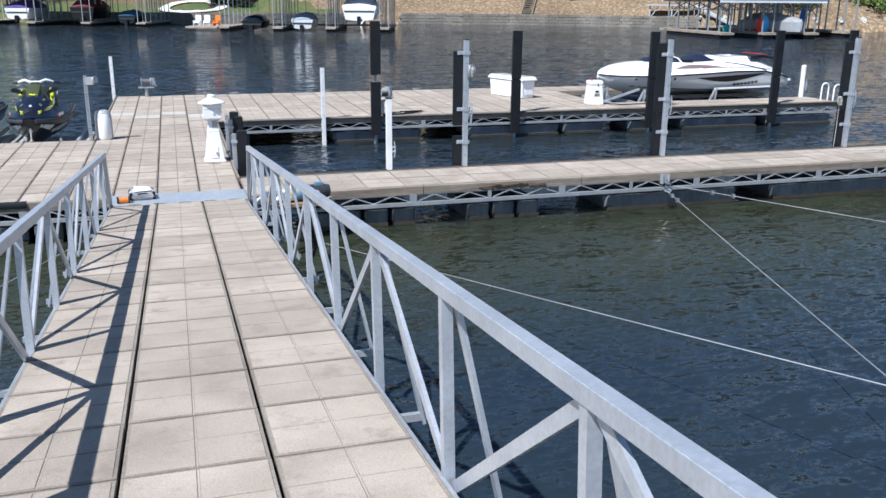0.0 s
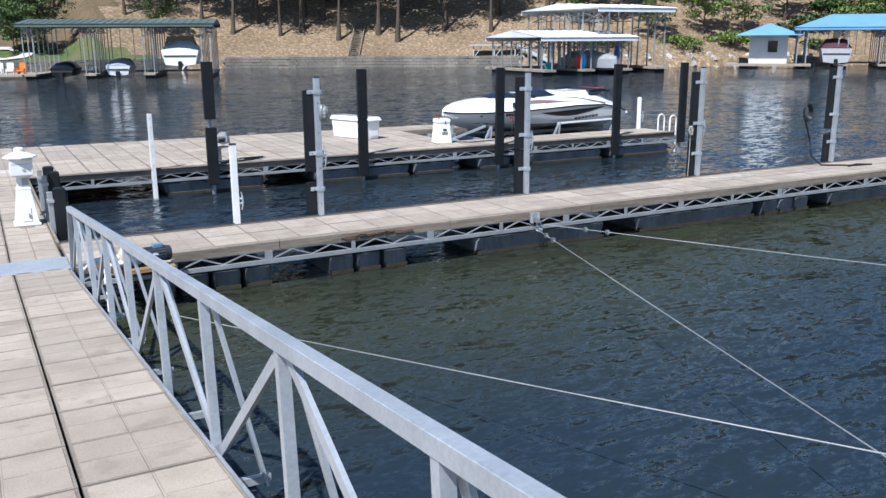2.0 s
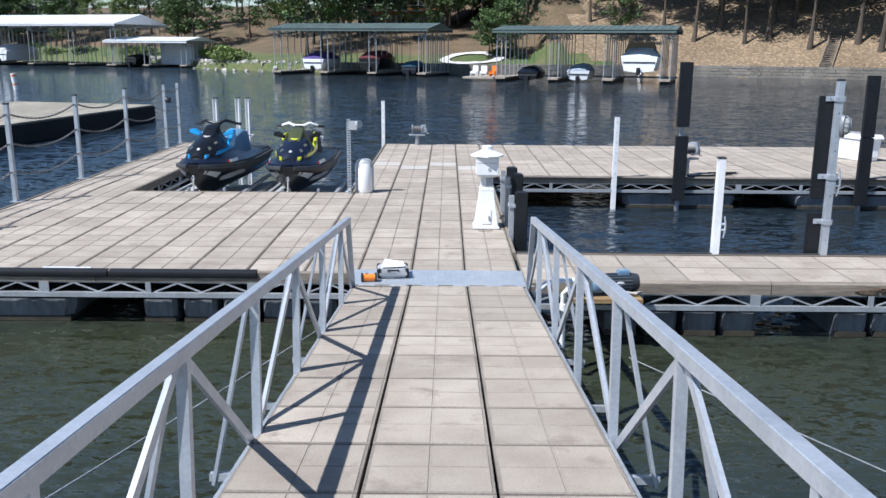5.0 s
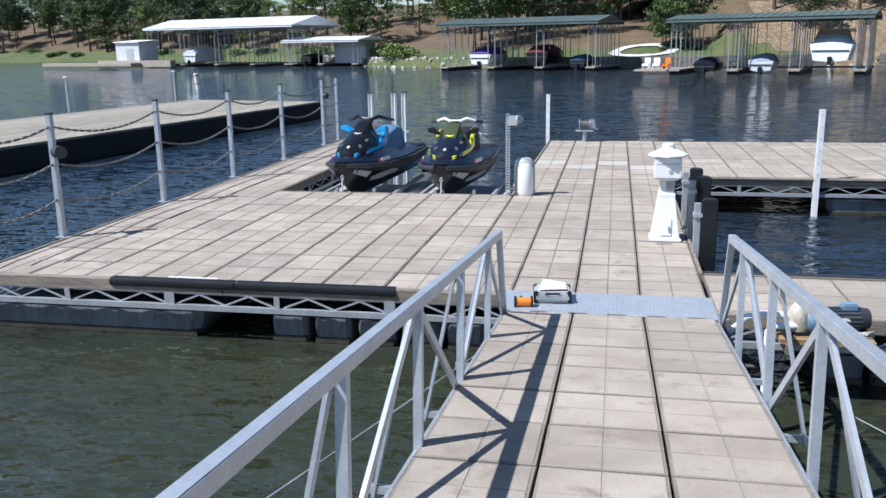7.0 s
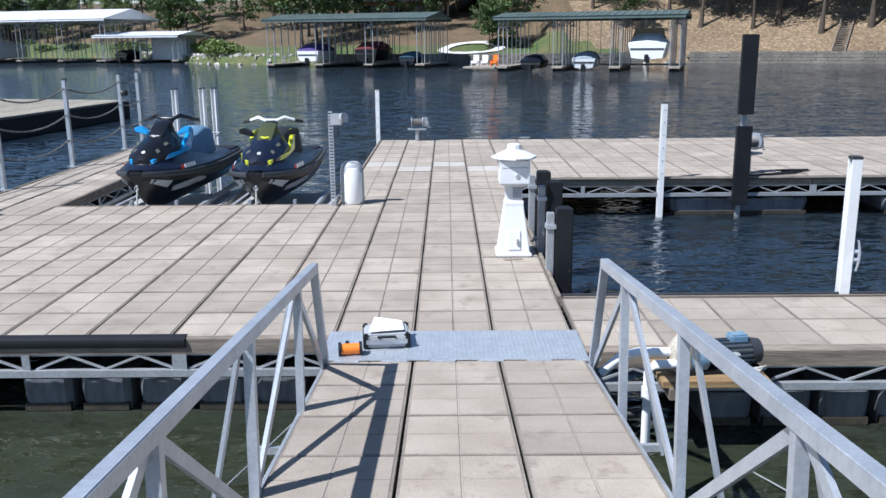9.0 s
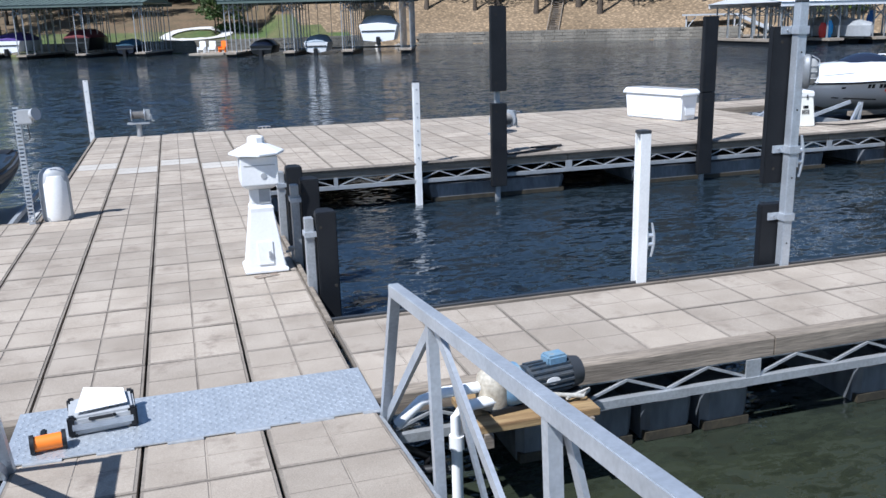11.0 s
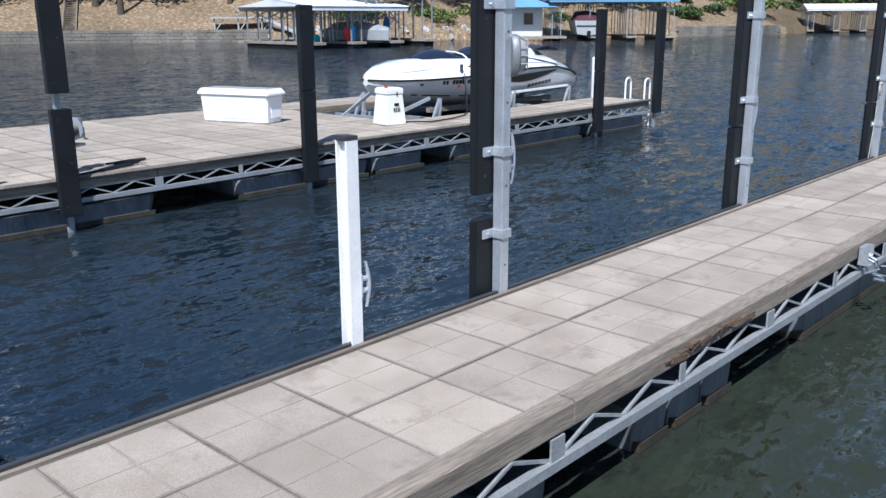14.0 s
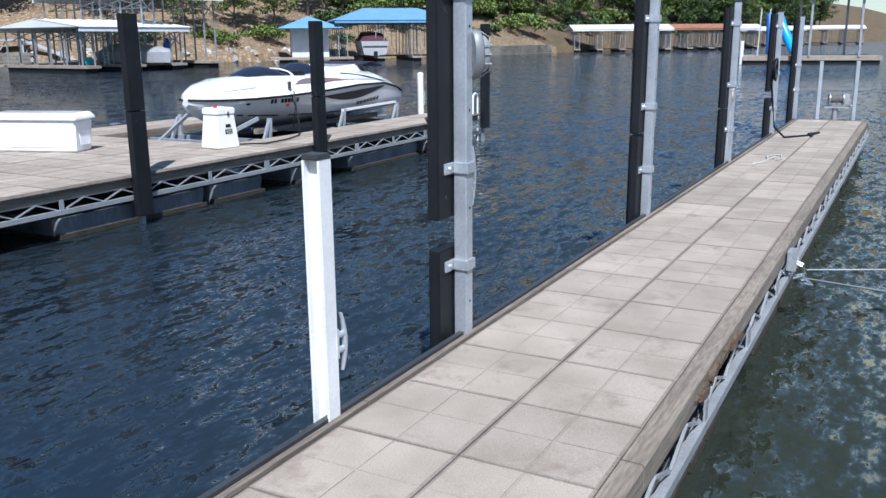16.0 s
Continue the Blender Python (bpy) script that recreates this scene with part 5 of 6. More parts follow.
sp = Mesh().tube([(1.05, 12.25, -0.05), (1.15, 12.2, -0.3), (1.35, 12.3, -0.45), (1.3, 12.15, -0.5), (1.15, 12.1, -0.42), (1.4, 12.05, -0.4)], 0.03, 8)
solo("suction_hose", sp, CABLE, "black hose hanging between the docks", "hose", smooth=60)

# ---- mooring cables, bracket, ropes ----
t = thing("mooring_bracket", (7.95, 12.22, 0), "galvanised mooring bracket bolted to the finger dock's edge", "bracket")
m = Mesh()
m.box((0, 0.0, -0.1), (0.16, 0.03, 0.16))
m.box((-0.06, -0.03, -0.1), (0.014, 0.06, 0.17))
m.box((0.06, -0.03, -0.1), (0.014, 0.06, 0.17))
part("plate", m, GALVW, t, bevel=0.003)
for x in (-0.04, 0.04):
    part("eye_bolt", Mesh().tube([(x, -0.01, -0.1), (x, -0.1, -0.14), (x + 0.02, -0.12, -0.22), (x, -0.04, -0.25)], 0.012, 8), CHROME, t)
part("shackle", Mesh().tube([(0.0, -0.08, -0.26), (0.06, -0.14, -0.28), (0.0, -0.18, -0.3), (-0.05, -0.12, -0.28)], 0.016, 8), CHROME, t)


STRAND = mat("grey_strand", (0.3, 0.31, 0.32), (0.4, 0.41, 0.42), 0.6, metal=0.3, mix=0.2)


def cable(a, b, sag, name="mooring_cable", clamps=()):
    a, b = Vector(a), Vector(b)
    pts = []
    for k in range(33):
        u = k / 32
        p = a.lerp(b, u)
        p.z -= 4 * sag * u * (1 - u)
        pts.append(p)
    t = thing(name, (0, 0, 0), "taut pale steel mooring cable running over the water", "cable", "mooring cables")
    part("strand", Mesh().tube(pts, 0.0055, 6), STRAND, t, smooth=60)
    for u in clamps:
        p = a.lerp(b, u)
        p.z -= 4 * sag * u * (1 - u)
        part("clamp", Mesh().box(p, (0.05, 0.05, 0.06)), CHROME, t)


cable((1.9, 12.15, -0.69), (6.4, -2.0, 1.12), 0.02)
cable((7.85, 12.1, -0.22), (2.9, -2.0, 0.41), 0.02, clamps=(0.05, 0.075))
cable((8.05, 12.1, -0.2), (12.6, 0.0, 0.32), 0.03, clamps=(0.06, 0.09))
cable((-0.9, 12.1, -0.3), (-2.9, -0.7, 1.5), 0.05)
rp = Mesh().tube([(12.7, 13.3, 0.012), (13.1, 13.15, 0.012), (13.6, 13.25, 0.012), (13.9, 13.1, 0.012), (13.4, 13.02, 0.014), (12.95, 13.2, 0.022), (13.5, 13.12, 0.02)], 0.012)
solo("rope", rp, ROPE, "pale rope lying loose on the finger dock", "rope", smooth=60)
rp = Mesh().tube([(15.78, 13.58, 1.05), (15.95, 13.55, 0.6), (16.0, 13.5, 0.2), (16.15, 13.35, 0.02), (16.7, 13.0, 0.015), (17.2, 12.9, 0.015), (16.9, 13.05, 0.02), (16.5, 12.95, 0.02)], 0.018)
solo("power_cable", rp, CABLE, "black cable hanging from a post to the deck", "cable", smooth=60)
coil = Mesh()
for k in range(5):
    coil.tube([(15.8 + (0.09 + 0.01 * k) * math.cos(a), 13.56 - 0.012 * k, 1.15 + (0.13 + 0.012 * k) * math.sin(a)) for a in [j * math.pi / 8 for j in range(17)]], 0.014)
solo("cable_coil", coil, CABLE, "black cable coiled over a mooring post", "cable", smooth=60)
rp = Mesh()
for k in range(4):
    rp.tube([(12.55 + 0.05 * math.cos(a + k), 13.58, 0.93 + 0.08 * math.sin(a)) for a in [j * math.pi / 6 for j in range(13)]], 0.012)
rp.tube([(12.56, 13.6, 0.86), (12.58, 13.62, 0.4), (12.6, 13.66, -0.3)], 0.006)
solo("rope_coil", rp, ROPE, "pale rope wound round a mooring post's cleat", "rope", smooth=60)


# ---- the shore ----
SHORE = [(-420, 330), (-230, 230), (-130, 205), (-85, 188), (-62, 168), (-45, 145), (-30, 121), (-12, 112), (8, 105), (18, 107), (30, 108), (42, 102), (51, 97), (57, 92), (62, 85), (70, 80), (78, 77), (88, 75), (100, 70), (112, 65), (128, 63), (142, 62), (180, 62), (240, 60), (340, 45), (520, 0)]
dense = []
for a, b in zip(SHORE, SHORE[1:]):
    a, b = Vector(a), Vector(b)
    k = max(2, int((b - a).length / 2.2)) if abs(a.x) < 190 else 8
    dense += [a.lerp(b, i / k) for i in range(k)]
dense.append(Vector(SHORE[-1]))
for _ in range(6):
    dense = [dense[0]] + [(dense[i - 1] + dense[i] * 2 + dense[i + 1]) / 4 for i in range(1, len(dense) - 1)] + [dense[-1]]
OFFS = (-3.0, -0.3, 0.0, 1.2, 3.0, 5.5, 8.5, 12, 16, 21, 27, 34, 44, 60, 90, 160, 420)
HGT = (-1.6, -0.75, 0.30, 0.55, 1.15, 2.1, 3.3, 4.9, 6.7, 8.8, 11, 13.2, 16, 19, 23, 27, 30)


def land_at(i, d):
    """Ground point d metres inland of the shore's ith point."""
    a, b = dense[max(i - 2, 0)], dense[min(i + 2, len(dense) - 1)]
    n = Vector((-(b - a).y, (b - a).x)).normalized()
    p = dense[i] + n * d
    z = np.interp(d, OFFS, HGT)
    flat = 0.42 if -40 < p.x < 12 else 0.62 if p.x < -40 else 1.0
    if z > 0.3:
        z = 0.3 + (z - 0.3) * flat + 0.5 * noise.noise((p.x * 0.06, p.y * 0.06, 0)) * min(1, d / 8) + 0.12 * noise.noise((p.x * 0.4, p.y * 0.4, 3)) * min(1, d / 3)
    return Vector((p.x, p.y, z))


GRASS = mat("lawn", (0.06, 0.10, 0.022), (0.12, 0.115, 0.045), 0.9, big=0.25, fine=3.0, bump=0.6, mix=0.5, dist=0.05)


def gravel_material():
    m = mat("gravel_slope", (0.37, 0.265, 0.16), (0.27, 0.19, 0.11), 0.9, big=0.16, fine=2.2, bump=0.8, mix=0.4, dist=0.1, wear=((0.13, 0.09, 0.055), 0.22, 0.60))
    N, L = m.node_tree.nodes, m.node_tree.links
    v = N.new("ShaderNodeTexVoronoi")
    v.inputs["Scale"].default_value = 2.6
    geo = N.new("ShaderNodeNewGeometry")
    L.new(geo.outputs["Position"], v.inputs["Vector"])
    p = N["Principled BSDF"]
    src = p.inputs["Base Color"].links[0].from_socket
    r = N.new("ShaderNodeMapRange")
    r.inputs["From Max"].default_value = 0.55
    r.inputs["To Min"].default_value, r.inputs["To Max"].default_value = 1.25, 0.55
    L.new(v.outputs["Distance"], r.inputs["Value"])
    s = N.new("ShaderNodeVectorMath")
    s.operation = "SCALE"
    L.new(src, s.inputs[0])
    L.new(r.outputs[0], s.inputs["Scale"])
    L.new(s.outputs[0], p.inputs["Base Color"])
    return m


GRAVEL = gravel_material()
LITTER = mat("leaf_litter", (0.15, 0.10, 0.055), (0.09, 0.07, 0.035), 0.95, big=0.3, fine=4, bump=0.8, mix=0.5, dist=0.06)
STONE = mat("shore_wall_stone", (0.25, 0.225, 0.185), (0.17, 0.155, 0.13), 0.9, big=0.8, fine=8, bump=0.6, mix=0.4, dist=0.03, island=0.2)
RIPRAP = mat("pale_riprap", (0.5, 0.47, 0.42), (0.36, 0.33, 0.29), 0.9, big=1.5, fine=9, bump=0.6, mix=0.4, dist=0.03, island=0.25)
vs, fs, ms = [], [], []
nO = len(OFFS)
for i in range(len(dense)):
    vs += [land_at(i, d) for d in OFFS]
for i in range(len(dense) - 1):
    for k in range(nO - 1):
        fs.append((i * nO + k, (i + 1) * nO + k, (i + 1) * nO + k + 1, i * nO + k + 1))
        x = dense[i].x
        edge = 17 + 3 * math.sin(k * 0.9)
        ms.append(1 if edge < x < 132 and k < 12 else 2 if k > 5 or x > 66 else 0)
me = bpy.data.meshes.new("ground")
me.from_pydata(vs, [], fs)
for q in (GRASS, GRAVEL, LITTER):
    me.materials.append(q)
me.polygons.foreach_set("material_index", ms)
for p in me.polygons:
    p.use_smooth = True
me.update()
tagged(new("ground", me), "rising lake shore of lawn, tan gravel and leaf litter", "ground", kind="structure")

# lake bed under the water
solo("lake_bed", Mesh().add([(-900, -300, -4), (900, -300, -4), (900, 1500, -4), (-900, 1500, -4)], [(0, 1, 2, 3)]), LITTER, "muddy lake bed", "ground", kind="structure")


BANK = (-500, 6, 24, 36, 45, 55, 64, 74, 92, 125, 500)
PLACE = (-500, 6, 26, 38, 55, 70, 88, 112, 140, 240, 500)


def near(x):
    """The shore's point at a place along the bank."""
    x = float(np.interp(x, BANK, PLACE))
    return min(range(len(dense)), key=lambda i: abs(dense[i].x - x))


# retaining wall of laid stones
rng = random.Random(11)
wall = thing("retaining_wall", (0, 0, 0), "low tan stone retaining wall along the waterline", "wall")
for a, b in ((-14, 21.5), (26.5, 47.5), (72, 86)):
    i0, i1 = near(a), near(b)
    for k, (h, dz) in enumerate(((0.42, -0.75), (0.36, -0.33), (0.34, 0.03), (0.3, 0.37))):
        m = Mesh()
        for i in range(i0, i1):
            p, q = dense[i], dense[i + 1]
            d = (q - p)
            n = max(1, round(d.length / 1.1))
            ang = math.atan2(d.y, d.x)
            for j in range(n):
                c = p.lerp(q, (j + 0.5 + (0.25 if k % 2 else 0)) / n)
                m.box((c.x, c.y, dz + h / 2), (d.length / n - 0.03, 0.5 + rng.uniform(0, 0.12), h - 0.025), Euler((0, 0, ang + rng.uniform(-0.03, 0.03))).to_matrix())
        part("stone_course", m, STONE, wall)
m = Mesh()
for a, b in ((21.8, 26.5), (-52, -14), (47.5, 66)):
    i0, i1 = near(a), near(b)
    for i in range(i0, i1):
        for _ in range(9):
            c = land_at(i, rng.uniform(-0.6, 1.8))
            s = rng.uniform(0.25, 0.6)
            rt = Euler((rng.uniform(0, 3), rng.uniform(0, 3), rng.uniform(0, 3))).to_matrix()
            m.add([rt @ Vector((x * s * rng.uniform(0.35, 0.6), y * s * rng.uniform(0.35, 0.6), z * s * rng.uniform(0.3, 0.5))) + c for x in (-1, 1) for y in (-1, 1) for z in (-1, 1)], [(0, 1, 3, 2), (4, 6, 7, 5), (0, 4, 5, 1), (2, 3, 7, 6), (0, 2, 6, 4), (1, 5, 7, 3)])
solo("riprap", m, RIPRAP, "pale broken rocks along the water's edge", "rocks", kind="stuff")


# ---- trees ----
BARK = mat("bark", (0.10, 0.078, 0.058), (0.06, 0.047, 0.036), 0.95, big=2, fine=14, bump=0.8, mix=0.4, stretch=(1, 1, 0.25), dist=0.03)


def leaf_material(name, c1, c2):
    m = mat(name, c1, c2, 0.6, big=0.5, fine=3, bump=0, mix=0.35, island=0.35, rand=0.15)
    m.node_tree.nodes["Principled BSDF"].inputs["Transmission Weight"].default_value = 0.0
    return m


LEAF = [leaf_material("leaves_dark", (0.045, 0.085, 0.022), (0.03, 0.06, 0.016)), leaf_material("leaves_mid", (0.075, 0.125, 0.028), (0.05, 0.09, 0.02)), leaf_material("leaves_bright", (0.13, 0.18, 0.03), (0.09, 0.14, 0.025))]


def leaves(m, c, r, n, size, rg, flat=0.7):
    for _ in range(n):
        v = Vector((rg.gauss(0, 1), rg.gauss(0, 1), rg.gauss(0, flat)))
        v = v.normalized() * r * rg.random() ** 0.45
        v.z *= flat
        p = c + v
        q = Euler((rg.uniform(-1.1, 1.1), rg.uniform(-1.1, 1.1), rg.uniform(0, 6.3))).to_matrix()
        s = size * rg.uniform(0.6, 1.3)
        m.add([p + q @ Vector(k) for k in ((-0.5 * s, 0, 0), (0, -0.32 * s, 0.06 * s), (0.5 * s, 0, 0), (0, 0.32 * s, 0.06 * s))], [(0, 1, 2, 3)])


def tree(h, seed, leaf, bare=0.4, spread=0.34, size=0.42, count=34, per=75, lean=0.05):
    rg = random.Random(seed)
    t = thing("tree", (0, 0, -200), "slender broadleaf tree with a bare lower trunk on the shore", "tree", "trees on the shore")
    tr, lf = Mesh(), Mesh()
    top = Vector((rg.uniform(-1, 1) * lean * h, rg.uniform(-1, 1) * lean * h, h * 0.92))
    bend = Vector((rg.uniform(-0.25, 0.25), rg.uniform(-0.25, 0.25), 0))
    axis = [top * u + bend * math.sin(math.pi * u) for u in (0, 0.15, 0.35, 0.55, 0.75, 1)]
    rings = []
    for k, p in enumerate(axis):
        r = h * 0.014 * (1 - 0.85 * k / 5) * (1.5 if k == 0 else 1)
        rings.append([p + Vector((math.cos(a) * r, math.sin(a) * r, 0)) for a in [j * math.pi / 4 for j in range(8)]])
    tr.loft(rings)
    for k in range(count):
        u = bare + (1 - bare) * (k + rg.random()) / count
        base = top * u + bend * math.sin(math.pi * u)
        a = k * 2.4 + rg.uniform(-0.5, 0.5)
        ln = h * spread * math.sin(math.pi * (0.18 + 0.78 * (u - bare) / (1 - bare))) * rg.uniform(0.55, 1.1)
        end = base + Vector((math.cos(a) * ln, math.sin(a) * ln, ln * rg.uniform(0.1, 0.6)))
        mid = base.lerp(end, 0.5) + Vector((0, 0, ln * 0.08))
        if k % 2 == 0:
            w = h * 0.0045 * (1.3 - u)
            tr.loft([tr.ring(base, end - base, w, 5), tr.ring(mid, end - base, w * 0.6, 5), tr.ring(end, end - base, w * 0.2, 5)])
        leaves(lf, end, h * 0.085 * rg.uniform(0.7, 1.3), per, size, rg)
        leaves(lf, mid, h * 0.06, per // 2, size, rg)
    part("trunk", tr, BARK, t, smooth=60)
    part("crown", lf, leaf, t)
    return t


def bush(r, seed, leaf):
    rg = random.Random(seed)
    lf = Mesh()
    for _ in range(26):
        a, q = rg.uniform(0, 6.3), rg.random() ** 0.5
        leaves(lf, Vector((math.cos(a) * r * q, math.sin(a) * r * q, r * 0.6 * (1 - 0.5 * q) * rg.uniform(0.5, 1.1))), r * 0.35, 60, 0.28, rg)
    t = thing("bush", (0, 0, -200), "leafy green bush on the shore", "bush", "bushes on the shore")
    part("foliage", lf, leaf, t)
    st = Mesh()
    for k in range(4):
        st.cyl((0, 0, -0.3), (r * 0.4 * math.cos(k * 1.6), r * 0.4 * math.sin(k * 1.6), r * 0.6), 0.05, 0.02, 5)
    part("stem", st, BARK, t)
    return t


PROTO = [tree(15, 1, LEAF[0], 0.20), tree(13, 2, LEAF[1], 0.16, 0.36), tree(17, 3, LEAF[0], 0.45, 0.28), tree(12, 4, LEAF[2], 0.22, 0.40), tree(16, 5, LEAF[1], 0.5, 0.26), tree(10, 6, LEAF[1], 0.25, 0.38, 0.36)]
BUSH = [bush(1.6, 7, LEAF[1]), bush(2.2, 8, LEAF[2]), bush(1.2, 9, LEAF[0])]
used = set()


def plant(proto, x, d, s=1.0, rz=None, sink=0.15):
    p = land_at(near(x), d)
    s *= 1.25 if x > 20 else 1.0
    m = Matrix.Translation((p.x, p.y, p.z - sink)) @ Matrix.Rotation(rng.uniform(0, 6.3) if rz is None else rz, 4, "Z") @ Matrix.Scale(s, 4)
    if proto not in used:
        used.add(proto)
        proto.matrix_basis = m
        return proto
    c = copy_thing(proto, Matrix.Translation((p.x, p.y, p.z - sink)) @ Matrix.Rotation(rng.uniform(0, 6.3), 4, "Z"))
    c.scale = (s, s, s)
    return c


for x in np.linspace(-215, -20, 84):
    plant(PROTO[rng.randrange(6)], x + rng.uniform(-2, 2), rng.uniform(6, 24), rng.uniform(0.7, 1.2))
for x in np.linspace(-200, 14, 46):
    plant(PROTO[(0, 1, 5)[rng.randrange(3)]], x + rng.uniform(-3, 3), rng.uniform(24, 50), rng.uniform(0.9, 1.3))
for x, d, s, k in ((-16, 14, 0.9, 0), (-10, 18, 0.8, 1), (2.5, 7, 0.62, 5), (4.2, 9, 0.6, 5), (6.5, 7.5, 0.62, 1), (8.5, 10, 0.6, 0), (-4, 24, 1, 2), (5, 26, 1, 0), (12, 22, 1, 4), (16, 26, 1.1, 2), (-12, 30, 1, 1)):
    plant(PROTO[k], x, d, s)
for x, d, s, k in ((27, 9, 0.9, 4), (30, 12, 1, 2), (33, 14, 1.05, 4), (35, 10, 0.95, 2), (37.5, 7, 0.9, 4), (39.5, 9, 1.0, 2), (41, 6.5, 0.95, 2), (43, 10, 1.05, 4), (40, 15, 1.1, 2), (44.5, 14, 1, 4), (36, 19, 1.1, 2), (30, 20, 1, 4), (46, 19, 1.1, 2), (24, 17, 1, 4), (21, 21, 1.05, 2), (38, 24, 1.1, 0), (33, 27, 1.1, 2)):
    plant(PROTO[k], x, d, s)
for x, d, s, k in ((57, 6, 0.55, 3), (60, 8, 0.6, 3), (63, 7, 0.6, 3), (66, 12, 0.7, 3), (55, 14, 0.8, 1), (61, 16, 0.9, 3), (69, 20, 0.9, 1)):
    plant(PROTO[k], x, d, s)
for x in np.linspace(70, 185, 46):
    plant(PROTO[(0, 1, 3, 5)[rng.randrange(4)]], x + rng.uniform(-1, 1), rng.uniform(7, 24), rng.uniform(0.5, 0.9))
for x in np.linspace(68, 130, 46):
    plant(PROTO[(0, 1, 3, 5)[rng.randrange(4)]], x + rng.uniform(-1, 1), rng.uniform(12, 30), rng.uniform(0.7, 1.1))
for x in np.linspace(95, 200, 20):
    plant(PROTO[(1, 3, 5)[rng.randrange(3)]], x + rng.uniform(-2, 2), rng.uniform(5, 16), rng.uniform(0.4, 0.8))
for x, d, s, k in ((20, 14, 0.8, 2), (22, 9, 0.6, 5), (24, 23, 1, 2), (25.5, 13, 0.75, 4), (27, 26, 1, 0), (29, 17, 0.9, 2), (31, 24, 1, 4), (32, 8.5, 0.7, 2), (34, 21, 1, 0), (36.5, 13, 0.85, 2), (39, 19, 0.9, 4), (42, 22, 1, 0), (45, 9, 0.8, 4), (47, 16, 0.9, 2), (49, 22, 1, 1), (51, 12, 0.8, 1)):
    plant(PROTO[k], x, d, s)
for x in np.linspace(112, 320, 54):
    plant(PROTO[(0, 1, 3, 5)[rng.randrange(4)]], x + rng.uniform(-2, 2), rng.uniform(5, 22), rng.uniform(0.8, 1.2))
for x in np.linspace(66, 122, 40):
    plant(BUSH[rng.randrange(3)], x + rng.uniform(-1, 1), rng.uniform(5, 16), rng.uniform(0.8, 1.6))
for x in np.linspace(-190, -30, 22):
    plant(BUSH[rng.randrange(3)], x + rng.uniform(-2, 2), rng.uniform(2, 8), rng.uniform(0.8, 1.5))
for x, d, s, k in ((5.5, 9, 1.0, 0), (7.5, 8, 0.9, 2), (52, 5, 0.9, 1), (58, 4, 0.9, 1), (62, 5, 1, 1), (66, 4, 0.8, 0), (49, 7, 0.8, 1)):
    plant(BUSH[k], x, d, s)

# pale curved drive round a planted island
m = Mesh()
c0 = land_at(near(2.0), 6.0)
n = 40
ri, ro = [], []
for k in range(n):
    a = 2 * math.pi * k / n
    for r, lst in ((2.3, ri), (3.4, ro)):
        p = Vector((c0.x + r * math.cos(a) * 1.2, c0.y + r * math.sin(a) * 1.1))
        i = min(range(len(dense)), key=lambda q: (dense[q] - p).length)
        d = (dense[i] - p).length
        lst.append(Vector((p.x, p.y, land_at(i, d).z + 0.15)))
m.add(ri + ro, [(k, n + k, n + (k + 1) % n, (k + 1) % n) for k in range(n)])
solo("driveway", m, mat("pale_concrete", (0.62, 0.6, 0.56), (0.5, 0.48, 0.45), 0.85, mix=0.15), "pale curved concrete path round a planted island", "path", kind="structure")
# stairs up the gravel slope
t = thing("slope_stairs", (0, 0, 0), "weathered plank stairs climbing the gravel slope", "stairs")
i = near(37.8)
for k in range(22):
    p = land_at(i, 0.6 + k * 0.55)
    part("tread", Mesh().box((p.x, p.y, p.z + 0.08), (1.3, 0.34, 0.12)), TIMB, t)
for s in (-1, 1):
    part("stringer", Mesh().bar(land_at(i, 0.4) + Vector((s * 0.75, 0, 0.12)), land_at(i, 12.6) + Vector((s * 0.75, 0, 0.12)), 0.1, 0.2), TIMB, t)


# ---- boat houses across the water ----
ROOFG = mat("grey_green_roof", (0.13, 0.17, 0.15), (0.10, 0.13, 0.12), 0.5, metal=0.2, big=0.6, fine=6, bump=0.1, mix=0.15)
ROOFW = mat("white_roof", (0.78, 0.79, 0.80), (0.7, 0.71, 0.72), 0.5, big=0.5, fine=6, bump=0.05, mix=0.08)
ROOFB = mat("blue_roof", (0.16, 0.33, 0.52), (0.14, 0.29, 0.46), 0.5, big=0.5, fine=6, bump=0.05, mix=0.1)
ROOFR = mat("rust_roof", (0.36, 0.17, 0.09), (0.3, 0.14, 0.08), 0.6, big=0.5, fine=6, bump=0.1, mix=0.15)
STEELP = mat("pale_steel", (0.42, 0.44, 0.45), (0.32, 0.33, 0.34), 0.5, metal=0.4, big=2, fine=20, bump=0.05, mix=0.2)
SIDING = mat("pale_siding", (0.62, 0.64, 0.66), (0.55, 0.57, 0.58), 0.6, big=1, fine=12, bump=0.1, mix=0.1)


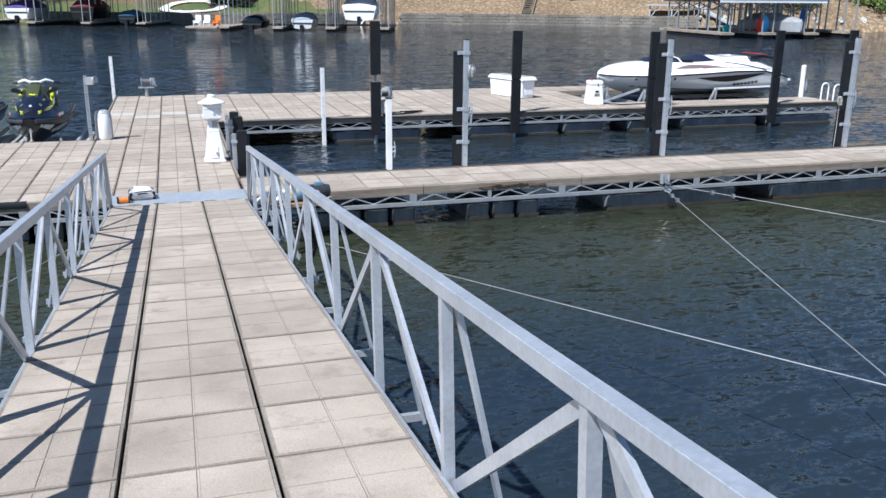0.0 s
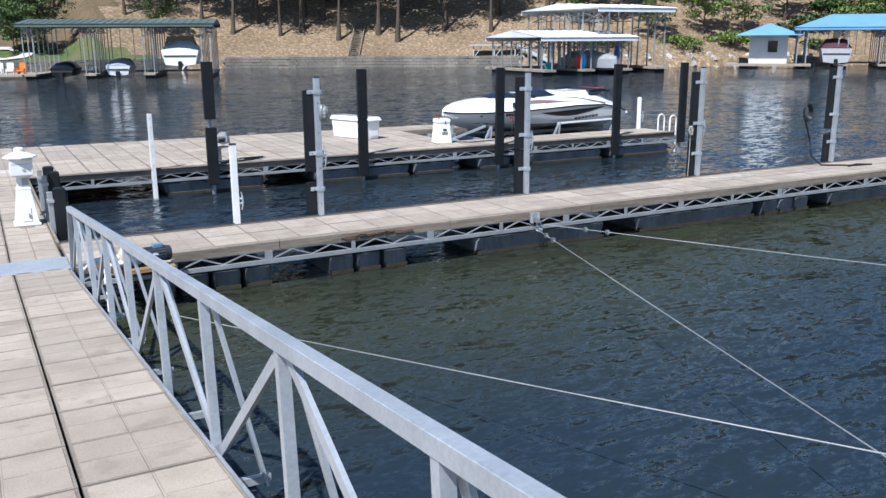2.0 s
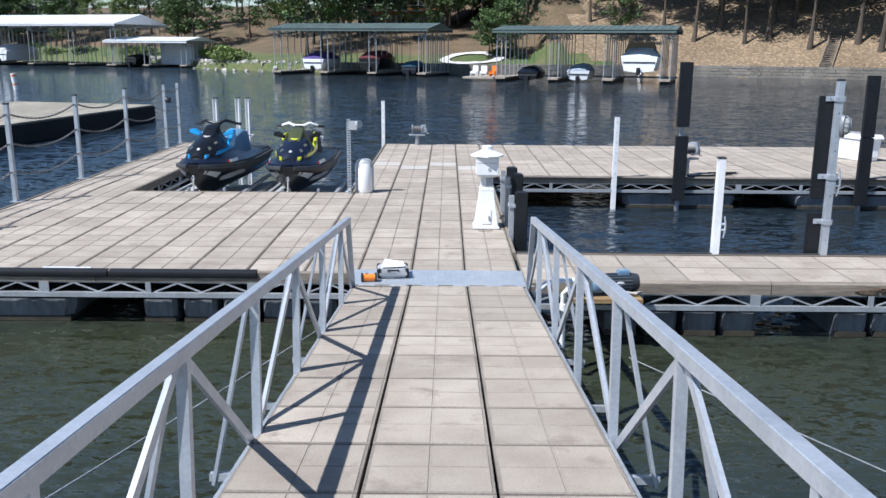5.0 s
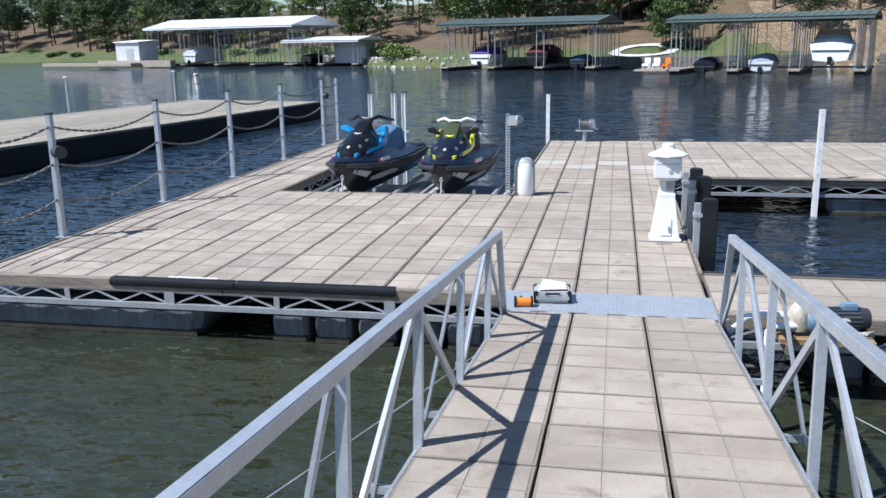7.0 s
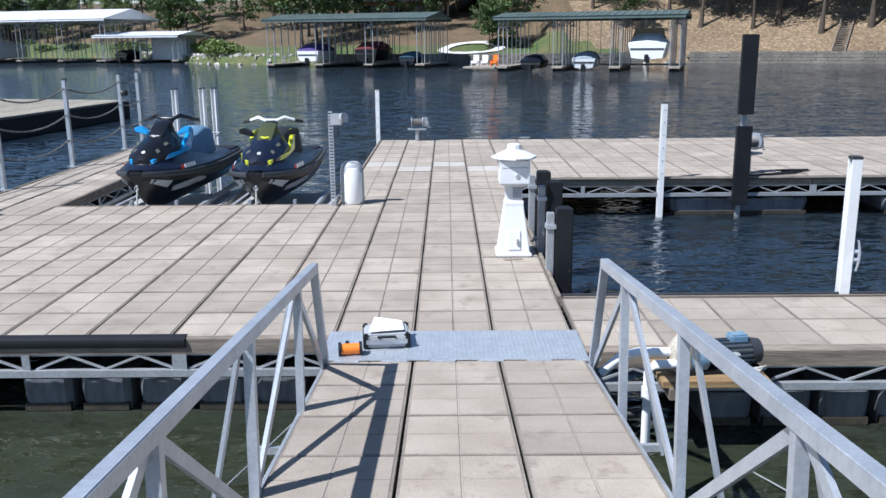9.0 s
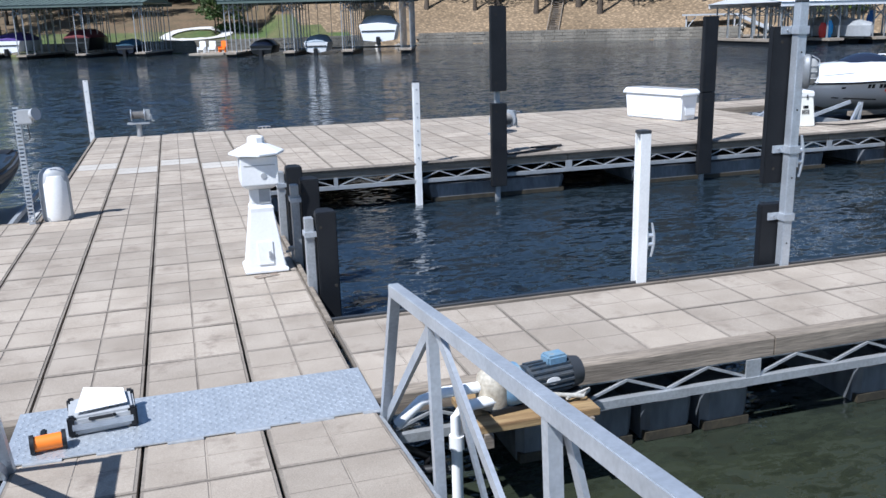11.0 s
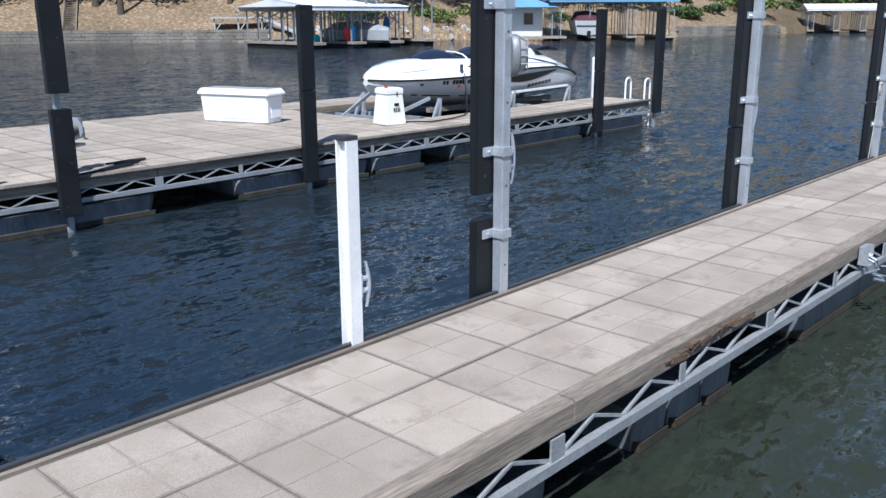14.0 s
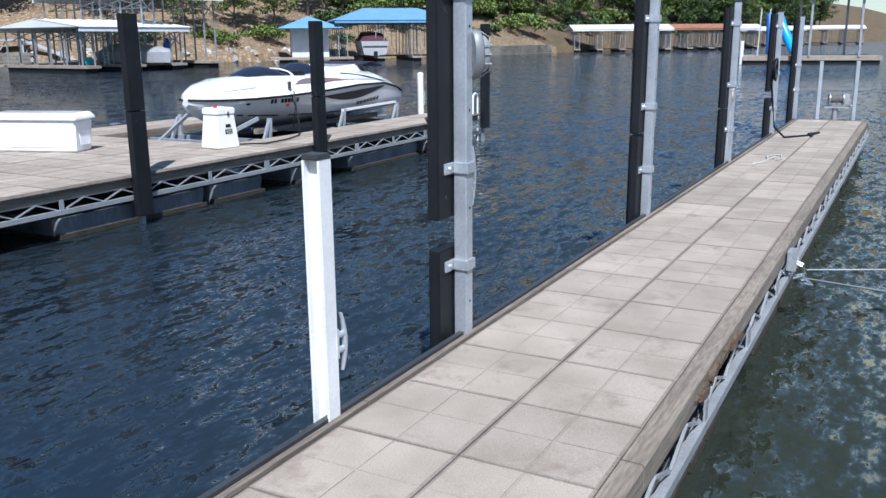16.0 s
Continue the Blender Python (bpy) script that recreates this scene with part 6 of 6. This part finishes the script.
def boathouse(m, w, d, h, slips, roof, ridge=0.6, steel=STEELP, label="open boat house with a metal roof on thin steel posts", hip=False, deck_left=0.0):
    """Local x along the shore, y away from the water's side; z = 0 at the lake."""
    t = thing("boathouse", m, label, "boathouse", "boat houses across the lake")
    n = slips + 1
    for i in range(n):
        x = -w / 2 + w * i / slips
        pw = 1.0
        part("walkway", Mesh().box((x, d / 2, 0.35), (pw, d + 0.6, 0.16)), CONC, t)
        part("walkway_float", Mesh().box((x, d / 2, 0.05), (pw - 0.15, d, 0.5)), BLACK, t)
        for s in (-0.42, 0.42):
            for k in range(6):
                part("roof_post", Mesh().box((x + s, 0.15 + k * (d - 0.3) / 5, (h + 0.4) / 2), (0.075, 0.075, h - 0.4)), steel, t)
        if i < slips:
            for k in range(3):
                for e in (0.15, d - 0.15):
                    part("hanger", Mesh().bar((x + w / slips * (k + 1) / 4, e, h), (x + w / slips * (k + 1) / 4, e, 1.2 if e > 1 else h - 0.7), 0.045, 0.045), steel, t)
        q = Mesh()
        for k in range(4):
            y0, y1 = 0.15 + k * (d - 0.3) / 4, 0.15 + (k + 1) * (d - 0.3) / 4
            q.bar((x, y0, h - 0.1), (x, y1, h - 0.6), 0.05, 0.05)
            q.bar((x, y0, h - 0.6), (x, y1, h - 0.1), 0.05, 0.05)
        q.bar((x, 0, h - 0.6), (x, d, h - 0.6), 0.05, 0.05)
        for a, b in ((-0.42, 0.42), (0.42, -0.42)):
            q.bar((x + a, 0.1, h - 1.0), (x + b, 0.1, h - 0.15), 0.05, 0.05)
        part("brace_frame", q, steel, t)
    part("back_walk", Mesh().box((0, d + 0.5, 0.35), (w + 1, 1.1, 0.16)), CONC, t)
    if deck_left:
        part("side_deck", Mesh().box((-w / 2 - deck_left / 2 - 0.5, d * 0.25, 0.35), (deck_left, d * 0.7, 0.16)), CONC, t)
    for y in (-0.35, d + 0.35):
        part("fascia", Mesh().box((0, y, h + 0.05), (w + 1.6, 0.08, 0.28)), roof, t)
    r = Mesh()
    W, y0, y1 = w / 2 + 0.85, -0.45, d + 0.45
    e = W * 0.55 if hip else 0.0
    ym = (y0 + y1) / 2
    r.add([(-W, y0, h + 0.18), (W, y0, h + 0.18), (W, y1, h + 0.18), (-W, y1, h + 0.18), (-W + e, ym, h + 0.18 + ridge), (W - e, ym, h + 0.18 + ridge)], [(0, 1, 5, 4), (2, 3, 4, 5), (0, 4, 3), (1, 2, 5), (3, 2, 1, 0)])
    part("roof", r, roof, t)
    if not hip:
        k = int(w / 0.6)
        sm = Mesh()
        for i in range(k + 1):
            x = -W + 2 * W * i / k
            sm.bar((x, y0, h + 0.20), (x, ym, h + 0.20 + ridge), 0.04, 0.04)
        part("roof_seams", sm, roof, t)
    return t


def moored(m, L, W, H, hullc, topc, label, cover=True, engine=True):
    t = thing("moored_boat", m, label, "boat", "boats in the boat houses")
    Y = (0, 0.15, 0.5, 0.85, 1.0)
    rings = [[Vector((x * W / 2, y * L, z)) for x, z in ((-q, 0.62 * H), (-q * 0.8, 0.15), (0, k), (q * 0.8, 0.15), (q, 0.62 * H))] for y, q, k in zip(Y, (0.92, 1.0, 1.0, 0.7, 0.08), (0.0, 0.0, 0.0, 0.1, 0.4))]
    part("hull", Mesh().loft(rings), hullc, t, smooth=40)
    rings = [[Vector((x * W / 2, y * L, z)) for x, z in ((-q, 0.62 * H), (-q * 0.6, k), (0, k + 0.1), (q * 0.6, k), (q, 0.62 * H))] for y, q, k in zip(Y, (0.9, 0.97, 0.95, 0.66, 0.06), (0.66 * H, 0.95 * H, H, 0.8 * H, 0.68 * H))]
    part("cover" if cover else "cabin", Mesh().loft(rings), topc, t, smooth=40)
    if engine:
        part("outdrive", Mesh().box((0, -0.25, 0.1), (0.35, 0.4, 0.7)), BLACK, t, bevel=0.05)
    part("stern_stripe", Mesh().box((0, -0.03, 0.4 * H), (W * 0.8, 0.04, 0.12)), DGREY, t)
    return t


# dark-roofed pair opposite
A = pose(12.4, 84.6, WL, 0, 0, -18)
boathouse(A, 15.2, 9, 4.6, 3, ROOFG, 0.5, deck_left=3.0, label="open boat house with a grey-green roof and thin posts")
moored(A @ pose(5.2, 0.6, 1.0), 8.0, 3.6, 2.3, GELW, GELW, "white cabin cruiser raised in a boat house slip", False)
solo("wind_screen", Mesh().loft([[Vector((x * q, y, z)) for x, z in ((-1.5, 0), (-1.2, 0.95), (1.2, 0.95), (1.5, 0))] for y, q in ((0, 1), (2.6, 0.8))]), TINT, "dark cabin screen of the white cruiser", "screen", at=A @ pose(5.2, 2.2, 2.75))
moored(A @ pose(-0.4, 1.2, 0.15), 6, 2.3, 1.5, GELG, mat("silver_cover", (0.36, 0.43, 0.5), (0.3, 0.36, 0.42), 0.7), "small boat under a silver-blue cover")
moored(A @ pose(-5.2, 1.0, 0.1), 5.5, 2.2, 1.3, GELB, GELN, "dark boat with a black cover in a slip")
for k, c in ((0, GELW), (1, GELW), (2, ORANGE)):
    solo("deck_chair", Mesh().box((0, 0, 0.3), (0.6, 0.6, 0.12)).box((0, 0.3, 0.65), (0.6, 0.1, 0.7)).box((-0.3, 0, 0.25), (0.08, 0.5, 0.5)).box((0.3, 0, 0.25), (0.08, 0.5, 0.5)), c, "plastic deck chair on the boat house deck", "chair", "chairs across the lake", at=A @ pose(-10.6 + k * 0.95, 1.4, 0.43, 0, 0, rng.uniform(-30, 30)), bevel=0.03)
B = pose(-10.9, 101.0, WL, 0, 0, -16)
boathouse(B, 17.2, 9, 4.9, 3, ROOFG, 0.7, label="open boat house with a grey-green roof and cross-braced posts")
moored(B @ pose(-4.6, 0.8, 0.6), 7, 2.8, 1.9, GELW, mat("purple_cover", (0.10, 0.06, 0.25), None, 0.7), "white boat with a purple cover in a slip")
moored(B @ pose(2.2, 0.8, 0.6), 7, 2.8, 2.1, GELB, mat("maroon_cover", (0.14, 0.025, 0.03), None, 0.7), "boat under a maroon cover in a slip")
moored(B @ pose(6.6, 1.5, 0.2), 5, 2.0, 1.4, GELN, mat("teal_cover", (0.05, 0.13, 0.2), None, 0.7), "boat under a dark blue cover")

# white boat houses to the far side
C = pose(-63, 137, WL, 0, 0, -18)
boathouse(C, 30, 12, 6.0, 4, ROOFW, 1.5, label="large white-roofed boat house with thin posts")
t = thing("dock_shed", C @ pose(-17, -1, 0.4), "white dock shed with a low roof", "shed")
part("wall", Mesh().box((0, 0, 1.8), (5.5, 4, 3.6)), SIDING, t)
part("roof", Mesh().prism([(-2.3, 3.6), (2.3, 3.9), (2.3, 4.05), (-2.3, 3.75)], -3.0, 3.0), ROOFW, t)
part("door", Mesh().box((0.6, -2.01, 1.4), (1.6, 0.06, 2.4)), GREY, t)
solo("floating_walk", Mesh().box((-24, -5, 0.5), (22, 2.2, 0.5)).box((-15, -3.2, 0.6), (17, 1.2, 1.0)), CONC, "pale floating walkway in front of the boat house", "dock", at=C)
moored(C @ pose(-7, 1, 0.6), 8, 3, 2.6, GELW, GELG, "grey boat in a boat house slip")
C2 = pose(-43.5, 131, WL, 0, 0, -14)
small_house = boathouse(C2, 12, 8, 3.6, 2, ROOFW, 0.6, label="small white-roofed boat house beside a larger one")
part("shed_wall", Mesh().box((3, 5, 2.0), (5.5, 3, 3.2)), SIDING, small_house)
moored(C2 @ pose(-3, 0.5, 0.3), 5, 2.2, 1.5, GELB, SEAT, "dark boat in a small boat house")

# white pair on the gravel side
D1 = pose(50.6, 66.2, WL, 0, 0, -4) @ Matrix.Scale(1.27, 4)
boathouse(D1, 6.6, 7.8, 2.5, 2, ROOFW, 0.5, label="white-roofed open boat house on thin pale posts")
moored(D1 @ pose(1.7, 5.2, 0.35, 0, 0, 180), 6.4, 1.9, 1.3, GREY, STEELP, "white cabin boat in a boat house slip", False)
D2 = pose(56.6, 67.0, WL, 0, 0, -4) @ Matrix.Scale(1.42, 4)
boathouse(D2, 4.6, 9.5, 4.1, 1, ROOFW, 0.4, label="tall white-roofed open boat house behind another")
for k, (x, c, hh) in enumerate(((-4.4, mat("teal_toy", (0.03, 0.32, 0.33), None, 0.5), 0.8), (-0.3, RED, 1.5), (0.4, GELC, 1.7), (5.2, mat("blue_cloth", (0.03, 0.13, 0.4), None, 0.7), 2.6))):
    solo("stored_float", Mesh().lathe((0, 0, 0), [(0.3, 0), (0.5, hh * 0.3), (0.5, hh * 0.7), (0.25, hh)], 12, 0.35), c, "coloured inflatable stored upright on the boat house deck", "inflatable", "stored water toys", at=D1 @ pose(x * 0.62, 0.9, 0.43) @ Matrix.Scale(0.62, 4), smooth=40)
t = thing("deck_ladder", D1 @ pose(-1.7, 0.6, 0.4) @ Matrix.Scale(0.62, 4), "pale step ladder standing on the boat house deck", "ladder")
for s in (-0.25, 0.25):
    part("rail", Mesh().bar((s, 0, 0), (s * 0.8, 0.3, 2.6), 0.06, 0.06), STEELP, t)
for k in range(7):
    part("rung", Mesh().bar((-0.24, 0.04 * k, 0.3 + 0.33 * k), (0.24, 0.04 * k, 0.3 + 0.33 * k), 0.05, 0.05), STEELP, t)
t = thing("shore_platform", pose(57.5, 93.5, WL, 0, 0, -38) @ Matrix.Scale(0.85, 4), "pale timber platform and ramp on the bank", "platform")
part("deck", Mesh().box((0, 0, 3.0), (7, 2.4, 0.2)), GREY, t)
for x in (-3, 0, 3):
    part("leg", Mesh().bar((x, -0.8, -0.5), (x, -0.8, 2.9), 0.18, 0.18), GREY, t)
    part("brace", Mesh().bar((x, -0.8, 1.2), (x + 1.2, -0.8, 2.8), 0.12, 0.12), GREY, t)
part("ramp", Mesh().bar((3.4, -1, 2.9), (8.5, -5.0, 0.6), 1.2, 0.12), GREY, t)

# blue-roofed boat house
E = pose(83.4, 61.8, WL, 0, 0, -49) @ Matrix.Scale(1.1, 4)
boathouse(E, 11, 10, 3.75, 3, ROOFB, 1.3, hip=True, label="blue hip-roofed boat house on thin posts")
t = thing("dock_cabin", E @ pose(-8.6, 1.0, 0.4), "small pale dock cabin with a blue hip roof", "cabin")
part("wall", Mesh().box((0, 2, 1.4), (3.6, 3.6, 2.8)), SIDING, t)
part("window", Mesh().box((0.4, 0.18, 1.7), (0.9, 0.06, 1.1)), TINT, t)
r = Mesh()
r.add([(-3.2, -1.4, 2.8), (3.2, -1.4, 2.8), (3.2, 5.0, 2.8), (-3.2, 5.0, 2.8), (0, 1.8, 4.0)], [(0, 1, 4), (1, 2, 4), (2, 3, 4), (3, 0, 4), (3, 2, 1, 0)])
part("roof", r, ROOFB, t)
part("deck", Mesh().box((0, 1.0, -0.05), (8, 6, 0.2)), CONC, t)
moored(E @ pose(-2.4, -0.3, 0.5), 9, 3.0, 2.3, GREY, mat("maroon_hull", (0.12, 0.05, 0.06), None, 0.4), "large cabin cruiser with a maroon top", False)

# far houses on the water to the east
for x, y, w, h, rf, a in ((143, 58, 15, 3.4, ROOFW, -60), (156, 50, 15, 3.5, ROOFR, -62), (176, 49, 14, 3.6, ROOFW, -66), (228, 48, 16, 3.6, ROOFW, -74), (262, 38, 18, 4.0, ROOFW, -78)):
    boathouse(pose(x, y - 3, WL, 0, 0, a), w, 7, h, 4, rf, 0.8, label="distant row of covered boat slips")
F = pose(79.5, 19.5, WL, 0, 0, -75) @ Matrix.Scale(1.2, 4)
t = thing("swim_dock", F, "floating swim dock with a blue water slide under a pale roof", "dock")
part("deck", Mesh().box((0, 2.5, 0.4), (9, 5, 0.3)), CONC, t)
part("float", Mesh().box((0, 2.5, 0.1), (8.8, 4.8, 0.4)), BLACK, t)
part("slide", Mesh().tube([(-2.2, 1.5, 3.4), (-1.9, 1.2, 2.6), (-1.5, 0.6, 1.6), (-1.2, 0.0, 0.9), (-1.0, -0.4, 0.7)], 0.32, 10), GELC, t, "curved light-blue slide", smooth=60)
part("slide", Mesh().tube([(-2.8, 1.5, 3.4), (-2.75, 1.0, 2.2), (-2.7, 0.5, 0.7)], 0.22, 10), mat("deep_blue_plastic", (0.03, 0.14, 0.45), None, 0.4), t, smooth=60)
for s in (-0.3, 0.3):
    part("ladder_rail", Mesh().bar((-3.2 + s, 0.6, 0.5), (-3.0 + s, 1.6, 3.8), 0.07, 0.07), STEELP, t)
part("roof", Mesh().prism([(-0.5, 4.6), (5.5, 4.6), (5.5, 4.75), (2.5, 5.4), (-0.5, 4.75)], -0.5, 8), ROOFW, t)
for x in (-0.2, 3, 7.5):
    for y in (0, 5):
        part("roof_post", Mesh().box((x, y, 2.6), (0.14, 0.14, 4.2)), STEELP, t)
part("mooring_post", Mesh().cyl((-4.6, 0.3, 0), (-4.6, 0.3, 1.6), 0.14, n=10), WHITE, t)

# houses up the bank
for x, d, w, h, c, lab in ((-103, 22, 12, 9, SIDING, "pale three-storey house with balconies among trees"), (-22, 34, 14, 6, mat("orange_cedar", (0.42, 0.19, 0.07), (0.34, 0.15, 0.06), 0.7), "orange cedar-clad house on the bank"), (40, 32, 16, 6, mat("brown_siding", (0.2, 0.15, 0.11), None, 0.8), "house with a raised deck above the gravel slope")):
    p = land_at(near(x), d)
    t = thing("house", pose(p.x, p.y, p.z - 0.5, 0, 0, 0), lab, "house")
    part("wall", Mesh().box((0, 4, h / 2), (w, 8, h)), c, t)
    part("roof", Mesh().prism([(-0.6, h), (8.6, h), (8.6, h + 0.2), (4, h + 2.6), (-0.6, h + 0.2)], -w / 2 - 0.6, w / 2 + 0.6), ROOFG, t)
    for k in range(int(h // 3)):
        part("balcony", Mesh().box((0, -1.0, 3 * k + 0.2), (w, 2.0, 0.2)), SIDING, t)
        part("balcony_rail", Mesh().box((0, -1.95, 3 * k + 1.0), (w, 0.06, 0.1)), WHITE, t)
        for i in range(5):
            part("balcony_post", Mesh().box((-w / 2 + 0.2 + i * (w - 0.4) / 4, -1.9, 3 * k + 1.5), (0.16, 0.16, 3.0)), WHITE, t)
        for i in range(4):
            wdw = part("window", Mesh().box((-w / 2 + (i + 0.5) * w / 4, -0.02, 3 * k + 1.6), (w / 4 - 1.0, 0.08, 1.8)), TINT, t)
            part("window_frame", Mesh().box((-w / 2 + (i + 0.5) * w / 4, -0.05, 3 * k + 1.6), (0.08, 0.08, 1.8)), WHITE, wdw)

# ---- old float, buoy ----
t = thing("swim_float", (0, 0, 0), "old wooden floating platform with black sides and worn planks", "float")
PLK = mat("bleached_planks", (0.36, 0.32, 0.25), (0.25, 0.22, 0.17), 0.85, big=1.5, fine=12, bump=0.5, mix=0.35, rand=0.15, stretch=(4, 0.6, 1))
q0, q1, q2 = Vector((-14.6, 23.5, 0.03)), Vector((-12.25, 40.0, 0.03)), Vector((-17.5, 41.3, 0.03))
ex, ey = (q1 - q0), (q2 - q1)
for k in range(26):
    a = q1 + ey * ((k + 0.5) / 26 * 1.25)
    part("plank", Mesh().bar(a - ex * 1.15, a, 0.23, 0.05), PLK, t)
side = Mesh()
for o, e in ((q1, q1 - ex * 1.15), (q1, q1 + ey * 1.25)):
    side.bar(o - Vector((0, 0, 0.34)), e - Vector((0, 0, 0.34)), 0.12, 0.6)
part("side_board", side, BLACK, t, "black side boards with pale scuffs")
part("core", Mesh().add([q1 + Vector((0, 0, -0.06)), q1 - ex * 1.15 + Vector((0, 0, -0.06)), q1 - ex * 1.15 + ey * 1.25 + Vector((0, 0, -0.06)), q1 + ey * 1.25 + Vector((0, 0, -0.06)), q1 + Vector((0, 0, -0.8)), q1 - ex * 1.15 + Vector((0, 0, -0.8)), q1 - ex * 1.15 + ey * 1.25 + Vector((0, 0, -0.8)), q1 + ey * 1.25 + Vector((0, 0, -0.8))], [(0, 1, 2, 3), (4, 7, 6, 5), (0, 4, 5, 1), (1, 5, 6, 2), (2, 6, 7, 3), (3, 7, 4, 0)]), BLACK, t)
for u in (0.12, 0.5):
    p = q1 - ex * u + ey * 1.15
    part("light_pole", Mesh().cyl(p, p + Vector((0, 0, 1.3)), 0.04, n=8), GALV, t)
    part("light_cap", Mesh().lathe(p + Vector((0, 0, 1.3)), [(0.05, 0), (0.1, 0.05), (0.03, 0.1)], 10), GALV, t)
t = thing("buoy", pose(-30.3, 65, WL, 4, -5, 0), "white cylindrical marker buoy with orange bands", "buoy")
part("body", Mesh().cyl((0, 0, -0.3), (0, 0, 1.15), 0.19, n=14), WHITE, t, smooth=40)
for z in (0.35, 0.95):
    part("band", Mesh().cyl((0, 0, z), (0, 0, z + 0.1), 0.196, n=14), ORANGE, t, smooth=40)
